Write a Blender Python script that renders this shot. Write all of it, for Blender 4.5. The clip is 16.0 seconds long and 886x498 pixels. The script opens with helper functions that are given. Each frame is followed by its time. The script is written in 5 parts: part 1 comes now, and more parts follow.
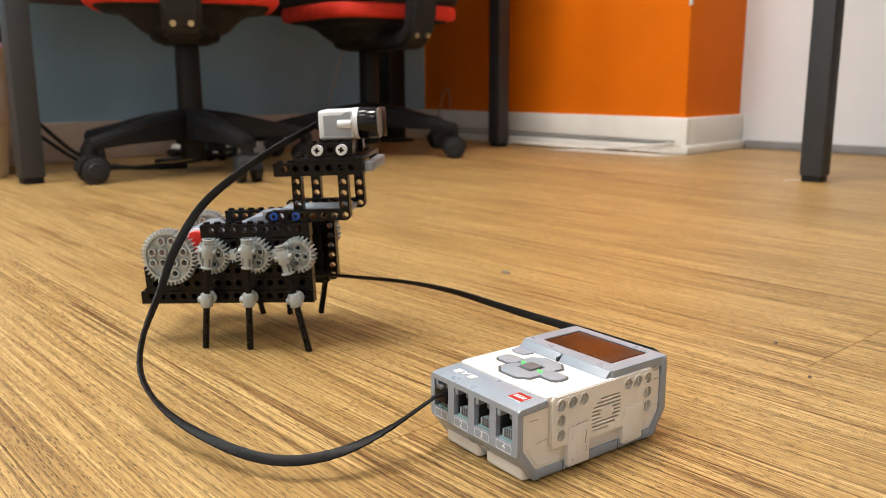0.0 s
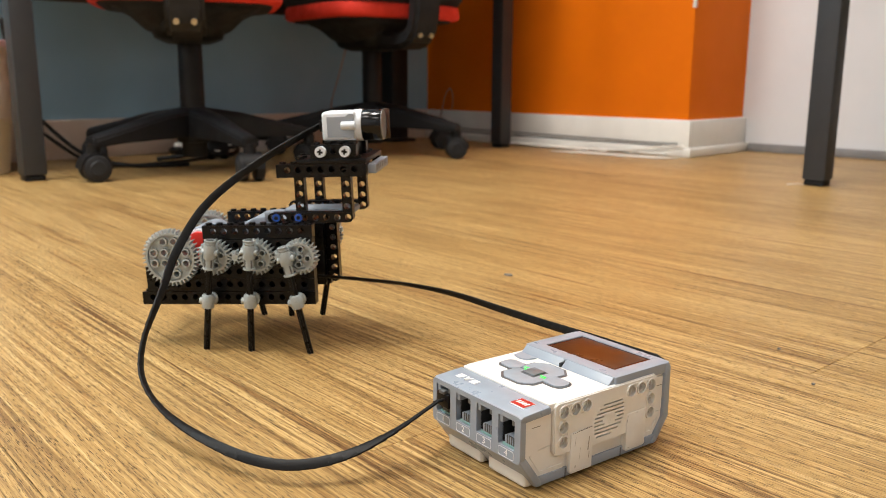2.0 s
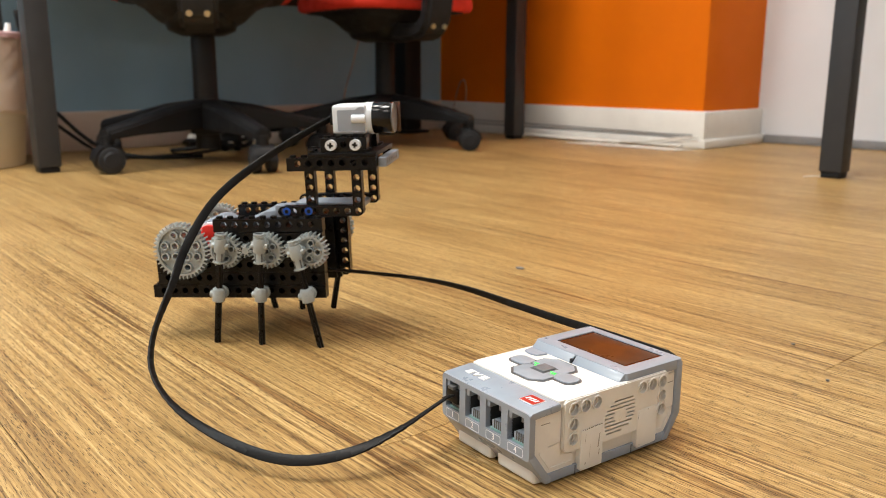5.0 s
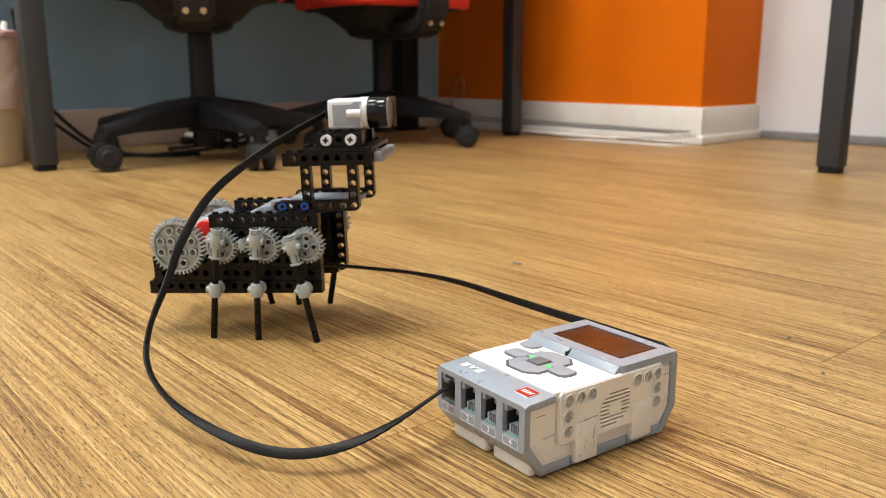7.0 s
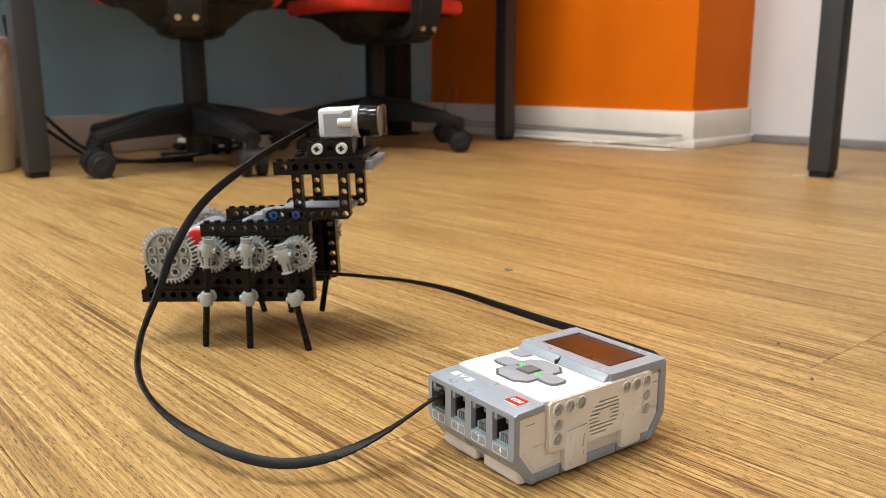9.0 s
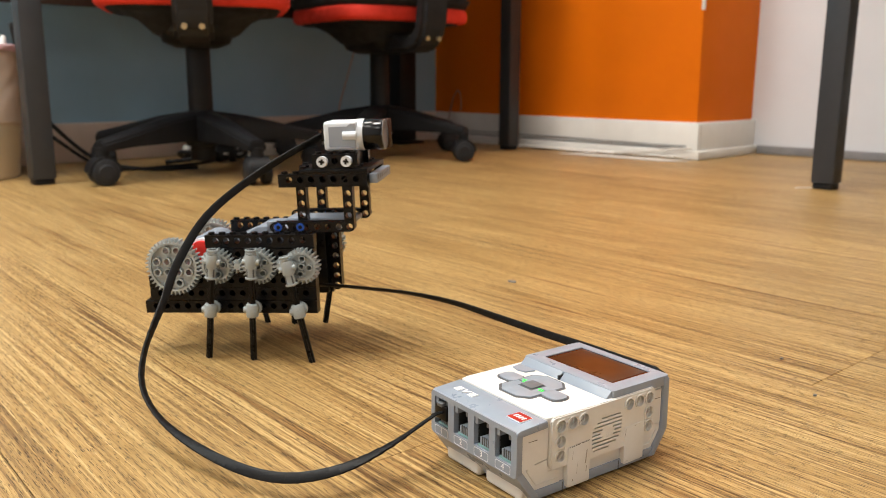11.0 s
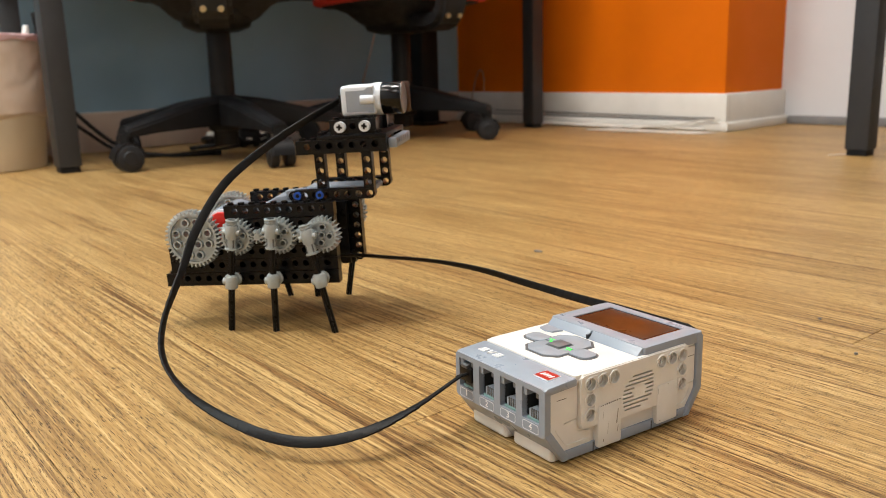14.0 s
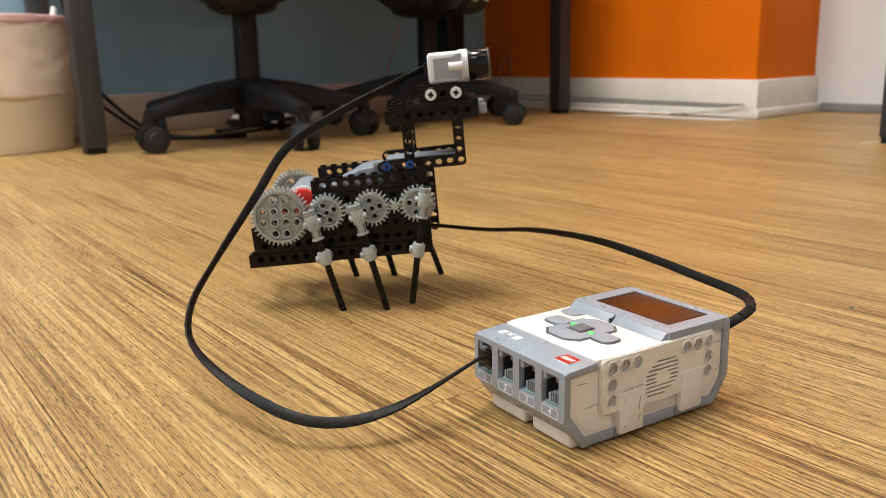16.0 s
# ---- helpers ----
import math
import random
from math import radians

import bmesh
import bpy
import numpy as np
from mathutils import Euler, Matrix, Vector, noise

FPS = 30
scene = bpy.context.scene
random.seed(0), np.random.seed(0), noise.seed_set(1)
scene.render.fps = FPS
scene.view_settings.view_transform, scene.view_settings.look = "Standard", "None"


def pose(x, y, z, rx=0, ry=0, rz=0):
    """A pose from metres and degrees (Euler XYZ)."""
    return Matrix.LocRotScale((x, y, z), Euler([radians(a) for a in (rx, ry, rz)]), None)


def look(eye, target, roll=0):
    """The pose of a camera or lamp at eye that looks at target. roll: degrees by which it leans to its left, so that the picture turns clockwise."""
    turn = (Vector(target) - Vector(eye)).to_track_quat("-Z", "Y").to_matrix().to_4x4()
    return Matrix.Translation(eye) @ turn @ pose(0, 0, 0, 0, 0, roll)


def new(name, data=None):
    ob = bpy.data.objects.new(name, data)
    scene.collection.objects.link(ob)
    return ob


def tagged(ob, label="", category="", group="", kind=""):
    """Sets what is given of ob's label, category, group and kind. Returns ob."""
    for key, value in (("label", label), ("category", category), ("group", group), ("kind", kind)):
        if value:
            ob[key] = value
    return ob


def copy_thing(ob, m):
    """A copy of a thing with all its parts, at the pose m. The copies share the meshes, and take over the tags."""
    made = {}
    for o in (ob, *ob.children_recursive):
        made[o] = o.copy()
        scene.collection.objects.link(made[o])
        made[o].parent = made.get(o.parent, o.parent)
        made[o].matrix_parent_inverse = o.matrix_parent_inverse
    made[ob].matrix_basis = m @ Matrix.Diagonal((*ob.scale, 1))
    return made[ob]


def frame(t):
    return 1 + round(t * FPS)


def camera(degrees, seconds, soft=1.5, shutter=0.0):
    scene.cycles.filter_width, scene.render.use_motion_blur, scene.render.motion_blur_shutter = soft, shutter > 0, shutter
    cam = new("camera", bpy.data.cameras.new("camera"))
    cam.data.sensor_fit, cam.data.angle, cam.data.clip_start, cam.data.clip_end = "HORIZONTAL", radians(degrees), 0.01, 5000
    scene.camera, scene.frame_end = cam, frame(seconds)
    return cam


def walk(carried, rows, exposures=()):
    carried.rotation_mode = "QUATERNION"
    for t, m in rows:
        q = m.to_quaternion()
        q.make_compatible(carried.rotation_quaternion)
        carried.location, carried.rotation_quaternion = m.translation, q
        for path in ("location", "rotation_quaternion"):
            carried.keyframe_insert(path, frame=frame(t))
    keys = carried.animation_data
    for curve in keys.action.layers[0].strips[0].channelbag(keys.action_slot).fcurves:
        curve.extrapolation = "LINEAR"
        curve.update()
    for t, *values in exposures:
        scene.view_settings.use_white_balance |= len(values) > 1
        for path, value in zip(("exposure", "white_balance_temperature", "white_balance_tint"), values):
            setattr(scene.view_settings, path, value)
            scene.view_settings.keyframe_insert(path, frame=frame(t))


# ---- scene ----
cam = camera(56.2, 16.0, soft=0.8)
# a small phone lens focused on the brick
cam.data.dof.use_dof = True
cam.data.dof.focus_distance = 0.44
cam.data.dof.aperture_fstop = 16.5
PATH = [
    (0, (0.315, -0.3, 0.199), (-1.083, 1.074, -0.202), -0.2),
    (0.5, (0.311, -0.299, 0.199), (-1.086, 1.075, -0.2), -0.0),
    (1, (0.311, -0.299, 0.2), (-1.086, 1.074, -0.199), 0.1),
    (1.5, (0.312, -0.299, 0.202), (-1.086, 1.074, -0.197), 0.2),
    (2, (0.312, -0.299, 0.201), (-1.087, 1.073, -0.201), 0.3),
    (2.5, (0.31, -0.299, 0.196), (-1.091, 1.069, -0.211), 0.2),
    (3, (0.309, -0.298, 0.195), (-1.096, 1.066, -0.215), 0.1),
    (3.5, (0.31, -0.297, 0.201), (-1.098, 1.061, -0.213), 0.1),
    (4, (0.311, -0.295, 0.202), (-1.104, 1.057, -0.214), 0.1),
    (6.5, (0.311, -0.295, 0.203), (-1.108, 1.047, -0.227), 0.2),
    (7, (0.313, -0.294, 0.2), (-1.103, 1.053, -0.228), 0.0),
    (7.5, (0.313, -0.293, 0.201), (-1.098, 1.06, -0.224), -0.1),
    (8, (0.315, -0.292, 0.201), (-1.093, 1.065, -0.22), -0.2),
    (8.5, (0.316, -0.293, 0.202), (-1.091, 1.065, -0.219), -0.2),
    (11, (0.316, -0.294, 0.208), (-1.1, 1.061, -0.194), 0.2),
    (11.5, (0.313, -0.295, 0.208), (-1.102, 1.062, -0.188), 0.0),
    (12, (0.313, -0.293, 0.206), (-1.104, 1.061, -0.19), -0.3),
    (12.5, (0.311, -0.293, 0.2), (-1.113, 1.053, -0.202), -0.8),
    (13, (0.312, -0.291, 0.195), (-1.121, 1.043, -0.216), -1.1),
    (13.5, (0.31, -0.287, 0.191), (-1.134, 1.031, -0.232), -1.4),
    (14, (0.31, -0.284, 0.19), (-1.146, 1.017, -0.244), -1.6),
    (14.5, (0.31, -0.278, 0.183), (-1.157, 1.006, -0.262), -1.6),
    (15, (0.298, -0.278, 0.177), (-1.188, 0.978, -0.286), -1.5),
    (15.5, (0.302, -0.274, 0.18), (-1.189, 0.974, -0.287), -1.4),
    (16, (0.305, -0.276, 0.184), (-1.186, 0.975, -0.279), -1.3),
]
walk(cam, [(t, look(eye, target, roll)) for t, eye, target, roll in PATH], [(0.0, 0.0), (12.0, -0.03), (15.0, -0.12), (16.0, -0.12)])

# ---- light ----
world = bpy.data.worlds.new("room_world")
scene.world = world
world.use_nodes = True
wbg = world.node_tree.nodes["Background"]
wbg.inputs["Color"].default_value = (0.75, 0.85, 1.0, 1)
wbg.inputs["Strength"].default_value = 0.2
scene.view_settings.exposure = 0.0
PANEL_WATTS = 21.8


# ---- materials ----
def nodes_of(name):
    m = bpy.data.materials.new(name)
    m.use_nodes = True
    t = m.node_tree
    return m, t, t.nodes["Principled BSDF"]


def add(t, kind, **values):
    n = t.nodes.new(kind)
    for k, v in values.items():
        n.inputs[k].default_value = v
    return n


def mixed(t, fac, a, b, mode="MIX"):
    n = t.nodes.new("ShaderNodeMix")
    n.data_type, n.blend_type = "RGBA", mode
    for sock, v in ((n.inputs[0], fac), (n.inputs[6], a), (n.inputs[7], b)):
        if isinstance(v, (int, float)):
            sock.default_value = v
        elif isinstance(v, tuple):
            sock.default_value = (*v, 1)
        else:
            t.links.new(v, sock)
    return n.outputs[2]


def ramp(t, src, *stops):
    n = t.nodes.new("ShaderNodeValToRGB")
    t.links.new(src, n.inputs[0])
    e = n.color_ramp.elements
    while len(e) < len(stops):
        e.new(0.5)
    for el, (p, c) in zip(e, stops):
        el.position = p
        el.color = (c, c, c, 1) if isinstance(c, (int, float)) else (*c, 1)
    return n.outputs[0]


def surface(name, colour, rough=0.5, metal=0.0, vary=0.12, scale=30.0, bump=0.05, fine=400.0, coat=0.0, spec=0.5):
    """A surface with two scales of variation: broad wear in colour and gloss, fine grain in relief."""
    m, t, b = nodes_of(name)
    co = t.nodes.new("ShaderNodeTexCoord")
    n1 = add(t, "ShaderNodeTexNoise", Scale=scale, Detail=5.0, Roughness=0.6)
    n2 = add(t, "ShaderNodeTexNoise", Scale=fine, Detail=3.0)
    for n in (n1, n2):
        t.links.new(co.outputs["Object"], n.inputs["Vector"])
    dark = tuple(c * (1 - vary) for c in colour)
    lite = tuple(min(1, c * (1 + vary * 0.6)) for c in colour)
    f = ramp(t, n1.outputs["Fac"], (0.3, 0.0), (0.7, 1.0))
    t.links.new(mixed(t, f, dark, lite), b.inputs["Base Color"])
    r = ramp(t, n1.outputs["Fac"], (0.3, min(1, rough * 1.2)), (0.7, rough * 0.85))
    t.links.new(r, b.inputs["Roughness"])
    bp = add(t, "ShaderNodeBump", Strength=bump, Distance=0.0006)
    t.links.new(n2.outputs["Fac"], bp.inputs["Height"])
    t.links.new(bp.outputs["Normal"], b.inputs["Normal"])
    b.inputs["Metallic"].default_value = metal
    b.inputs["Coat Weight"].default_value = coat
    b.inputs["Specular IOR Level"].default_value = spec
    return m


def plank_wood():
    """Vinyl oak: long streaks along x, cathedral figure, fine dark pores."""
    m, t, b = nodes_of("oak_plank")
    co = t.nodes.new("ShaderNodeTexCoord")
    info = t.nodes.new("ShaderNodeObjectInfo")
    shift = add(t, "ShaderNodeVectorMath")
    shift.operation = "MULTIPLY_ADD"
    t.links.new(info.outputs["Random"], shift.inputs[0])
    shift.inputs[1].default_value = (37.0, 19.0, 53.0)
    t.links.new(co.outputs["Object"], shift.inputs[2])

    def stretched(sx, sy):
        mp = t.nodes.new("ShaderNodeMapping")
        mp.inputs["Scale"].default_value = (sx, sy, 1)
        t.links.new(shift.outputs[0], mp.inputs["Vector"])
        return mp.outputs[0]

    def grain(sx, sy, detail, rough, twist=0.0):
        n = add(t, "ShaderNodeTexNoise", Scale=1.0, Detail=detail, Roughness=rough, Distortion=twist)
        t.links.new(stretched(sx, sy), n.inputs["Vector"])
        return n.outputs["Fac"]

    broad = grain(2.6, 22, 4.0, 0.55, 0.6)      # wide tonal figure
    zone = grain(1.3, 7, 2.0, 0.5, 0.4)         # where the plank is plain or strongly streaked
    lines = grain(7.0, 520, 5.0, 0.66, 0.25)    # long fine streaks
    veins = grain(2.2, 120, 5.0, 0.6, 0.5)      # sparse brown veins
    pores = grain(140, 1600, 3.0, 0.6)          # short dark pores
    c1 = ramp(t, broad, (0.25, WOOD[0]), (0.5, WOOD[1]), (0.75, WOOD[2]))
    strong = ramp(t, zone, (0.38, 0.42), (0.60, 0.98))
    dark = ramp(t, lines, (0.38, 1.0), (0.54, 0.0))
    c2 = mixed(t, mixed(t, 1.0, dark, strong, "MULTIPLY"), c1, WOOD[3])
    pale = ramp(t, lines, (0.55, 0.0), (0.66, 0.75))
    c2 = mixed(t, pale, c2, WOOD[4])
    v = ramp(t, veins, (0.32, (0.42, 0.27, 0.16)), (0.43, (1.0, 1.0, 1.0)))
    c3 = mixed(t, 0.85, c2, v, "MULTIPLY")
    p = ramp(t, pores, (0.37, 0.2), (0.45, 1.0))
    c4 = mixed(t, 0.8, c3, p, "MULTIPLY")
    tone = ramp(t, info.outputs["Random"], (0.0, 0.9), (1.0, 1.06))
    t.links.new(mixed(t, 1.0, c4, tone, "MULTIPLY"), b.inputs["Base Color"])
    t.links.new(ramp(t, pores, (0.3, 0.55), (0.6, 0.38)), b.inputs["Roughness"])
    bp = add(t, "ShaderNodeBump", Strength=0.25, Distance=0.0004)
    t.links.new(pores, bp.inputs["Height"])
    t.links.new(bp.outputs["Normal"], b.inputs["Normal"])
    b.inputs["Specular IOR Level"].default_value = 0.4
    return m


def glowing(name, colour, strength):
    m, t, b = nodes_of(name)
    b.inputs["Base Color"].default_value = (*colour, 1)
    b.inputs["Emission Color"].default_value = (*colour, 1)
    b.inputs["Emission Strength"].default_value = strength
    return m


WOOD = ((0.345, 0.205, 0.068), (0.44, 0.274, 0.098), (0.52, 0.345, 0.138), (0.136, 0.067, 0.021), (0.64, 0.455, 0.205))
OAK = plank_wood()
ORANGE = surface("orange_paint", (0.80, 0.175, 0.002), 0.6, vary=0.06, scale=4, fine=900, bump=0.15, spec=0.15)
BLUE = surface("blue_paint", (0.25, 0.40, 0.515), 0.6, vary=0.08, scale=4, fine=900, bump=0.15)
WHITE_WALL = surface("white_wall_paint", (0.66, 0.67, 0.705), 0.6, vary=0.04, scale=4, fine=900, bump=0.15)
SKIRT = surface("white_gloss_paint", (0.78, 0.76, 0.72), 0.4, vary=0.08, scale=9, fine=300)
CEIL = surface("ceiling_paint", (0.62, 0.62, 0.61), 0.8, vary=0.03, scale=3)
STRIP = surface("grey_vinyl_strip", (0.22, 0.22, 0.23), 0.5, vary=0.2, scale=12)
GREY_STEEL = surface("grey_powder_coat", (0.029, 0.032, 0.038), 0.5, vary=0.12, scale=14, bump=0.15)
# copy of the white skirting, browned to paint in light bounced off the floor
SKIRT_BOUNCE = surface("beige_skirting_paint", (0.62, 0.52, 0.45), 0.45, vary=0.12, scale=7, fine=300)
SUBFLOOR = surface("brown_subfloor", (0.10, 0.055, 0.025), 0.8, vary=0.2)
DARK_PANEL = surface("dark_brown_laminate", (0.035, 0.016, 0.013), 0.5, vary=0.15, scale=8)
DESK_TOP = surface("desk_laminate", (0.55, 0.5, 0.44), 0.5, vary=0.08)
BLACK_PLASTIC = surface("black_nylon", (0.0085, 0.0088, 0.0105), 0.48, vary=0.25, scale=20, bump=0.12, spec=0.26)
GREY_WHEEL = surface("grey_nylon", (0.017, 0.0175, 0.02), 0.55, vary=0.2, scale=40, spec=0.3)
RED_FABRIC = surface("red_fabric", (0.80, 0.04, 0.02), 0.75, vary=0.12, scale=40, fine=1500, bump=0.3)
BLACK_FABRIC = surface("black_fabric", (0.012, 0.012, 0.014), 0.85, vary=0.2, scale=40, fine=1500, bump=0.3)
CHROME = surface("steel_bolt", (0.6, 0.58, 0.52), 0.3, metal=1.0, vary=0.1)
BIN_PLASTIC = surface("cream_plastic", (0.74, 0.66, 0.53), 0.5, vary=0.06, scale=9)
BIN_BAG = surface("pink_film", (0.76, 0.63, 0.53), 0.35, vary=0.1, scale=18, bump=0.2)
BIN_RIM = surface("pink_film_edge", (0.82, 0.55, 0.58), 0.4, vary=0.12, scale=30)
ABS_WHITE = surface("white_abs", (0.76, 0.745, 0.71), 0.32, vary=0.05, scale=60, bump=0.02)
ABS_GREY = surface("blue_grey_abs", (0.285, 0.325, 0.385), 0.3, vary=0.06, scale=60, bump=0.03)
ABS_DARK = surface("dark_grey_abs", (0.10, 0.105, 0.11), 0.4, vary=0.1, scale=60)
KEY_GREY = surface("pale_key_grey", (0.30, 0.335, 0.385), 0.33, vary=0.06, scale=80, bump=0.03)
CENTRE_GREY = surface("centre_key_grey", (0.14, 0.145, 0.155), 0.4, vary=0.08, scale=80)
PORT_DARK = surface("port_cavity", (0.032, 0.035, 0.038), 0.6, vary=0.15)
PORT_TEAL = surface("port_contact", (0.20, 0.36, 0.36), 0.35, vary=0.15, scale=300)
SCREEN = surface("brown_display", (0.075, 0.024, 0.006), 0.3, vary=0.1, scale=40, bump=0.0, spec=0.35)
SCREEN_EDGE = surface("display_edge", (0.03, 0.008, 0.003), 0.2, vary=0.1)
GREEN_LED = glowing("green_led", (0.05, 0.75, 0.08), 0.6)
BADGE_RED = surface("red_badge", (0.42, 0.022, 0.014), 0.35, vary=0.05)
PRINT_WHITE = surface("white_print", (0.85, 0.85, 0.85), 0.4, vary=0.03)
PRINT_GREY = surface("pale_grey_print", (0.60, 0.64, 0.70), 0.4, vary=0.03)
SCUFF = surface("grey_scuff", (0.42, 0.39, 0.34), 0.7, vary=0.3, scale=300)
GRIME = surface("grime", (0.12, 0.10, 0.08), 0.7, vary=0.3, scale=200)
BRICK_BLACK = surface("black_abs", (0.006, 0.006, 0.0068), 0.3, vary=0.15, scale=120, bump=0.02, spec=0.2)
MOTOR_GREY = surface("motor_grey_abs", (0.25, 0.285, 0.34), 0.34, vary=0.08, scale=60, bump=0.03)
GEAR_GREY = surface("light_grey_abs", (0.365, 0.405, 0.415), 0.3, vary=0.08, scale=90, bump=0.03)
PIN_BLUE = surface("blue_abs", (0.01, 0.09, 0.5), 0.3, vary=0.08)
PIN_WHITE = surface("white_bush", (0.70, 0.745, 0.80), 0.35, vary=0.05)
MOTOR_RED = surface("red_abs", (0.75, 0.035, 0.025), 0.35, vary=0.06)
LENS_BLACK = surface("gloss_black", (0.004, 0.004, 0.005), 0.14, vary=0.05, bump=0.0, spec=0.35)
# opaque brown paints the wood floor's reflection on the clear plate
LENS_REFLECT = surface("brown_clear_edge", (0.07, 0.032, 0.02), 0.12, vary=0.1, bump=0.0)
LENS_GREY = surface("grey_gloss", (0.13, 0.125, 0.125), 0.35, vary=0.05, bump=0.0, spec=0.8)
CABLE = surface("black_cable", (0.0085, 0.0083, 0.0088), 0.46, vary=0.2, scale=60, bump=0.05, spec=0.2)
WHITE_CABLE = surface("white_cable", (0.72, 0.69, 0.64), 0.5, vary=0.1, scale=30)
GREY_CABLE = surface("grey_cable", (0.27, 0.265, 0.265), 0.5, vary=0.15, scale=30)
TAN_WIRE = surface("brown_wire", (0.40, 0.26, 0.19), 0.6, vary=0.15)
GREY_FLECK = surface("grey_fleck", (0.22, 0.2, 0.18), 0.7, vary=0.3, scale=300)
PANEL_GLOW = glowing("panel_diffuser", (1.0, 0.95, 0.87), 3.0)


# ---- mesh helpers ----
def part(name, bm, material, parent=None, label="", smooth=True):
    me = bpy.data.meshes.new(name)
    if smooth:
        for f in bm.faces:
            f.smooth = True
        for e in bm.edges:
            if len(e.link_faces) == 2:
                e.smooth = e.calc_face_angle(0) < radians(35)
    bm.to_mesh(me)
    bm.free()
    for m in material if isinstance(material, (tuple, list)) else (material,):
        me.materials.append(m)
    ob = new(name, me)
    ob.parent = parent
    if label:
        ob["label"] = label
    return ob


def again(ob, m, parent=None):
    """The same mesh once more at pose m."""
    o = new(ob.name.split(".")[0], ob.data)
    o.parent = parent or ob.parent
    o.matrix_basis = m
    if "label" in ob:
        o["label"] = ob["label"]
    return o


def empty(name, m=None):
    ob = new(name)
    if m is not None:
        ob.matrix_basis = m
    return ob


def box(x0, x1, y0, y1, z0, z1, bevel=0.0, seg=2, bm=None, m=None):
    bm2 = bmesh.new()
    bmesh.ops.create_cube(bm2, size=1)
    for v in bm2.verts:
        v.co = (x0 + (v.co.x + 0.5) * (x1 - x0), y0 + (v.co.y + 0.5) * (y1 - y0), z0 + (v.co.z + 0.5) * (z1 - z0))
    if bevel:
        bmesh.ops.bevel(bm2, geom=bm2.edges[:], offset=bevel, segments=seg, affect="EDGES", profile=0.5)
    return merge(bm2, bm, m)


def merge(src, bm=None, m=None):
    if m is not None:
        bmesh.ops.transform(src, matrix=m, verts=src.verts)
    if bm is None:
        return src
    me = bpy.data.meshes.new("tmp")
    src.to_mesh(me)
    src.free()
    bm.from_mesh(me)
    bpy.data.meshes.remove(me)
    return bm


def slab(outer, holes, z0, z1, bm=None, m=None, bevel=0.0):
    """A plate: outline and holes (lists of (x, y)) filled and given thickness z0..z1."""
    b = bmesh.new()
    loops = []
    for z in (z0, z1):
        edges = []
        for pts in (outer, *holes):
            vs = [b.verts.new((x, y, z)) for x, y in pts]
            loops.append(vs)
            edges += [b.edges.new((vs[i], vs[(i + 1) % len(vs)])) for i in range(len(vs))]
        bmesh.ops.triangle_fill(b, use_beauty=True, use_dissolve=False, edges=edges)
    k = len(loops) // 2
    for lo, hi in zip(loops[:k], loops[k:]):
        for i in range(len(lo)):
            j = (i + 1) % len(lo)
            b.faces.new((lo[i], lo[j], hi[j], hi[i]))
    bmesh.ops.recalc_face_normals(b, faces=b.faces)
    return merge(b, bm, m)


def ring(cx, cy, r, n=12):
    return [(cx + r * math.cos(2 * math.pi * i / n), cy + r * math.sin(2 * math.pi * i / n)) for i in range(n)]


def rod(p0, p1, r, r1=None, seg=14, bm=None, cap=True, bevel=0.0):
    p0, p1 = Vector(p0), Vector(p1)
    b = bmesh.new()
    d = p1 - p0
    bmesh.ops.create_cone(b, cap_ends=cap, segments=seg, radius1=r, radius2=r if r1 is None else r1, depth=d.length)
    if bevel:
        es = [e for e in b.edges if len(e.link_faces) == 2 and any(len(f.verts) > 4 for f in e.link_faces)]
        bmesh.ops.bevel(b, geom=es, offset=bevel, segments=2, affect="EDGES", profile=0.5)
    m = Matrix.Translation((p0 + p1) / 2) @ d.to_track_quat("Z", "Y").to_matrix().to_4x4()
    return merge(b, bm, m)


def sweep(points, w, h, bm=None, n=10):
    """A tube of elliptic section w by h along the points."""
    b = bmesh.new()
    pts = [Vector(p) for p in points]
    prev = None
    for i, p in enumerate(pts):
        d = (pts[min(i + 1, len(pts) - 1)] - pts[max(i - 1, 0)]).normalized()
        side = d.cross(Vector((0, 0, 1)))
        side = side.normalized() if side.length > 0.05 else Vector((1, 0, 0))
        up = side.cross(d)
        vs = [b.verts.new(p + side * (w / 2 * math.cos(a)) + up * (h / 2 * math.sin(a))) for a in (2 * math.pi * k / n for k in range(n))]
        if prev:
            for k in range(n):
                b.faces.new((prev[k], prev[(k + 1) % n], vs[(k + 1) % n], vs[k]))
        else:
            b.faces.new(vs[::-1])
        prev = vs
    b.faces.new(prev)
    return merge(b, bm)


def spline(ctrl, n):
    """n + 1 points evenly spaced along a smooth curve through ctrl."""
    c = [Vector(p) for p in ctrl]
    c = [c[0] * 2 - c[1], *c, c[-1] * 2 - c[-2]]
    dense = []
    for i in range(1, len(c) - 2):
        for k in range(24):
            t = k / 24
            a, b, d, e = c[i - 1], c[i], c[i + 1], c[i + 2]
            dense.append(0.5 * (2 * b + (d - a) * t + (2 * a - 5 * b + 4 * d - e) * t * t + (3 * b - a - 3 * d + e) * t ** 3))
    dense.append(c[-2])
    run = [0.0]
    for p, q in zip(dense, dense[1:]):
        run.append(run[-1] + (q - p).length)
    out, j = [], 0
    for k in range(n + 1):
        s = run[-1] * k / n
        while j < len(run) - 2 and run[j + 1] < s:
            j += 1
        f = (s - run[j]) / max(1e-9, run[j + 1] - run[j])
        out.append(dense[j].lerp(dense[j + 1], min(1, f)))
    return out


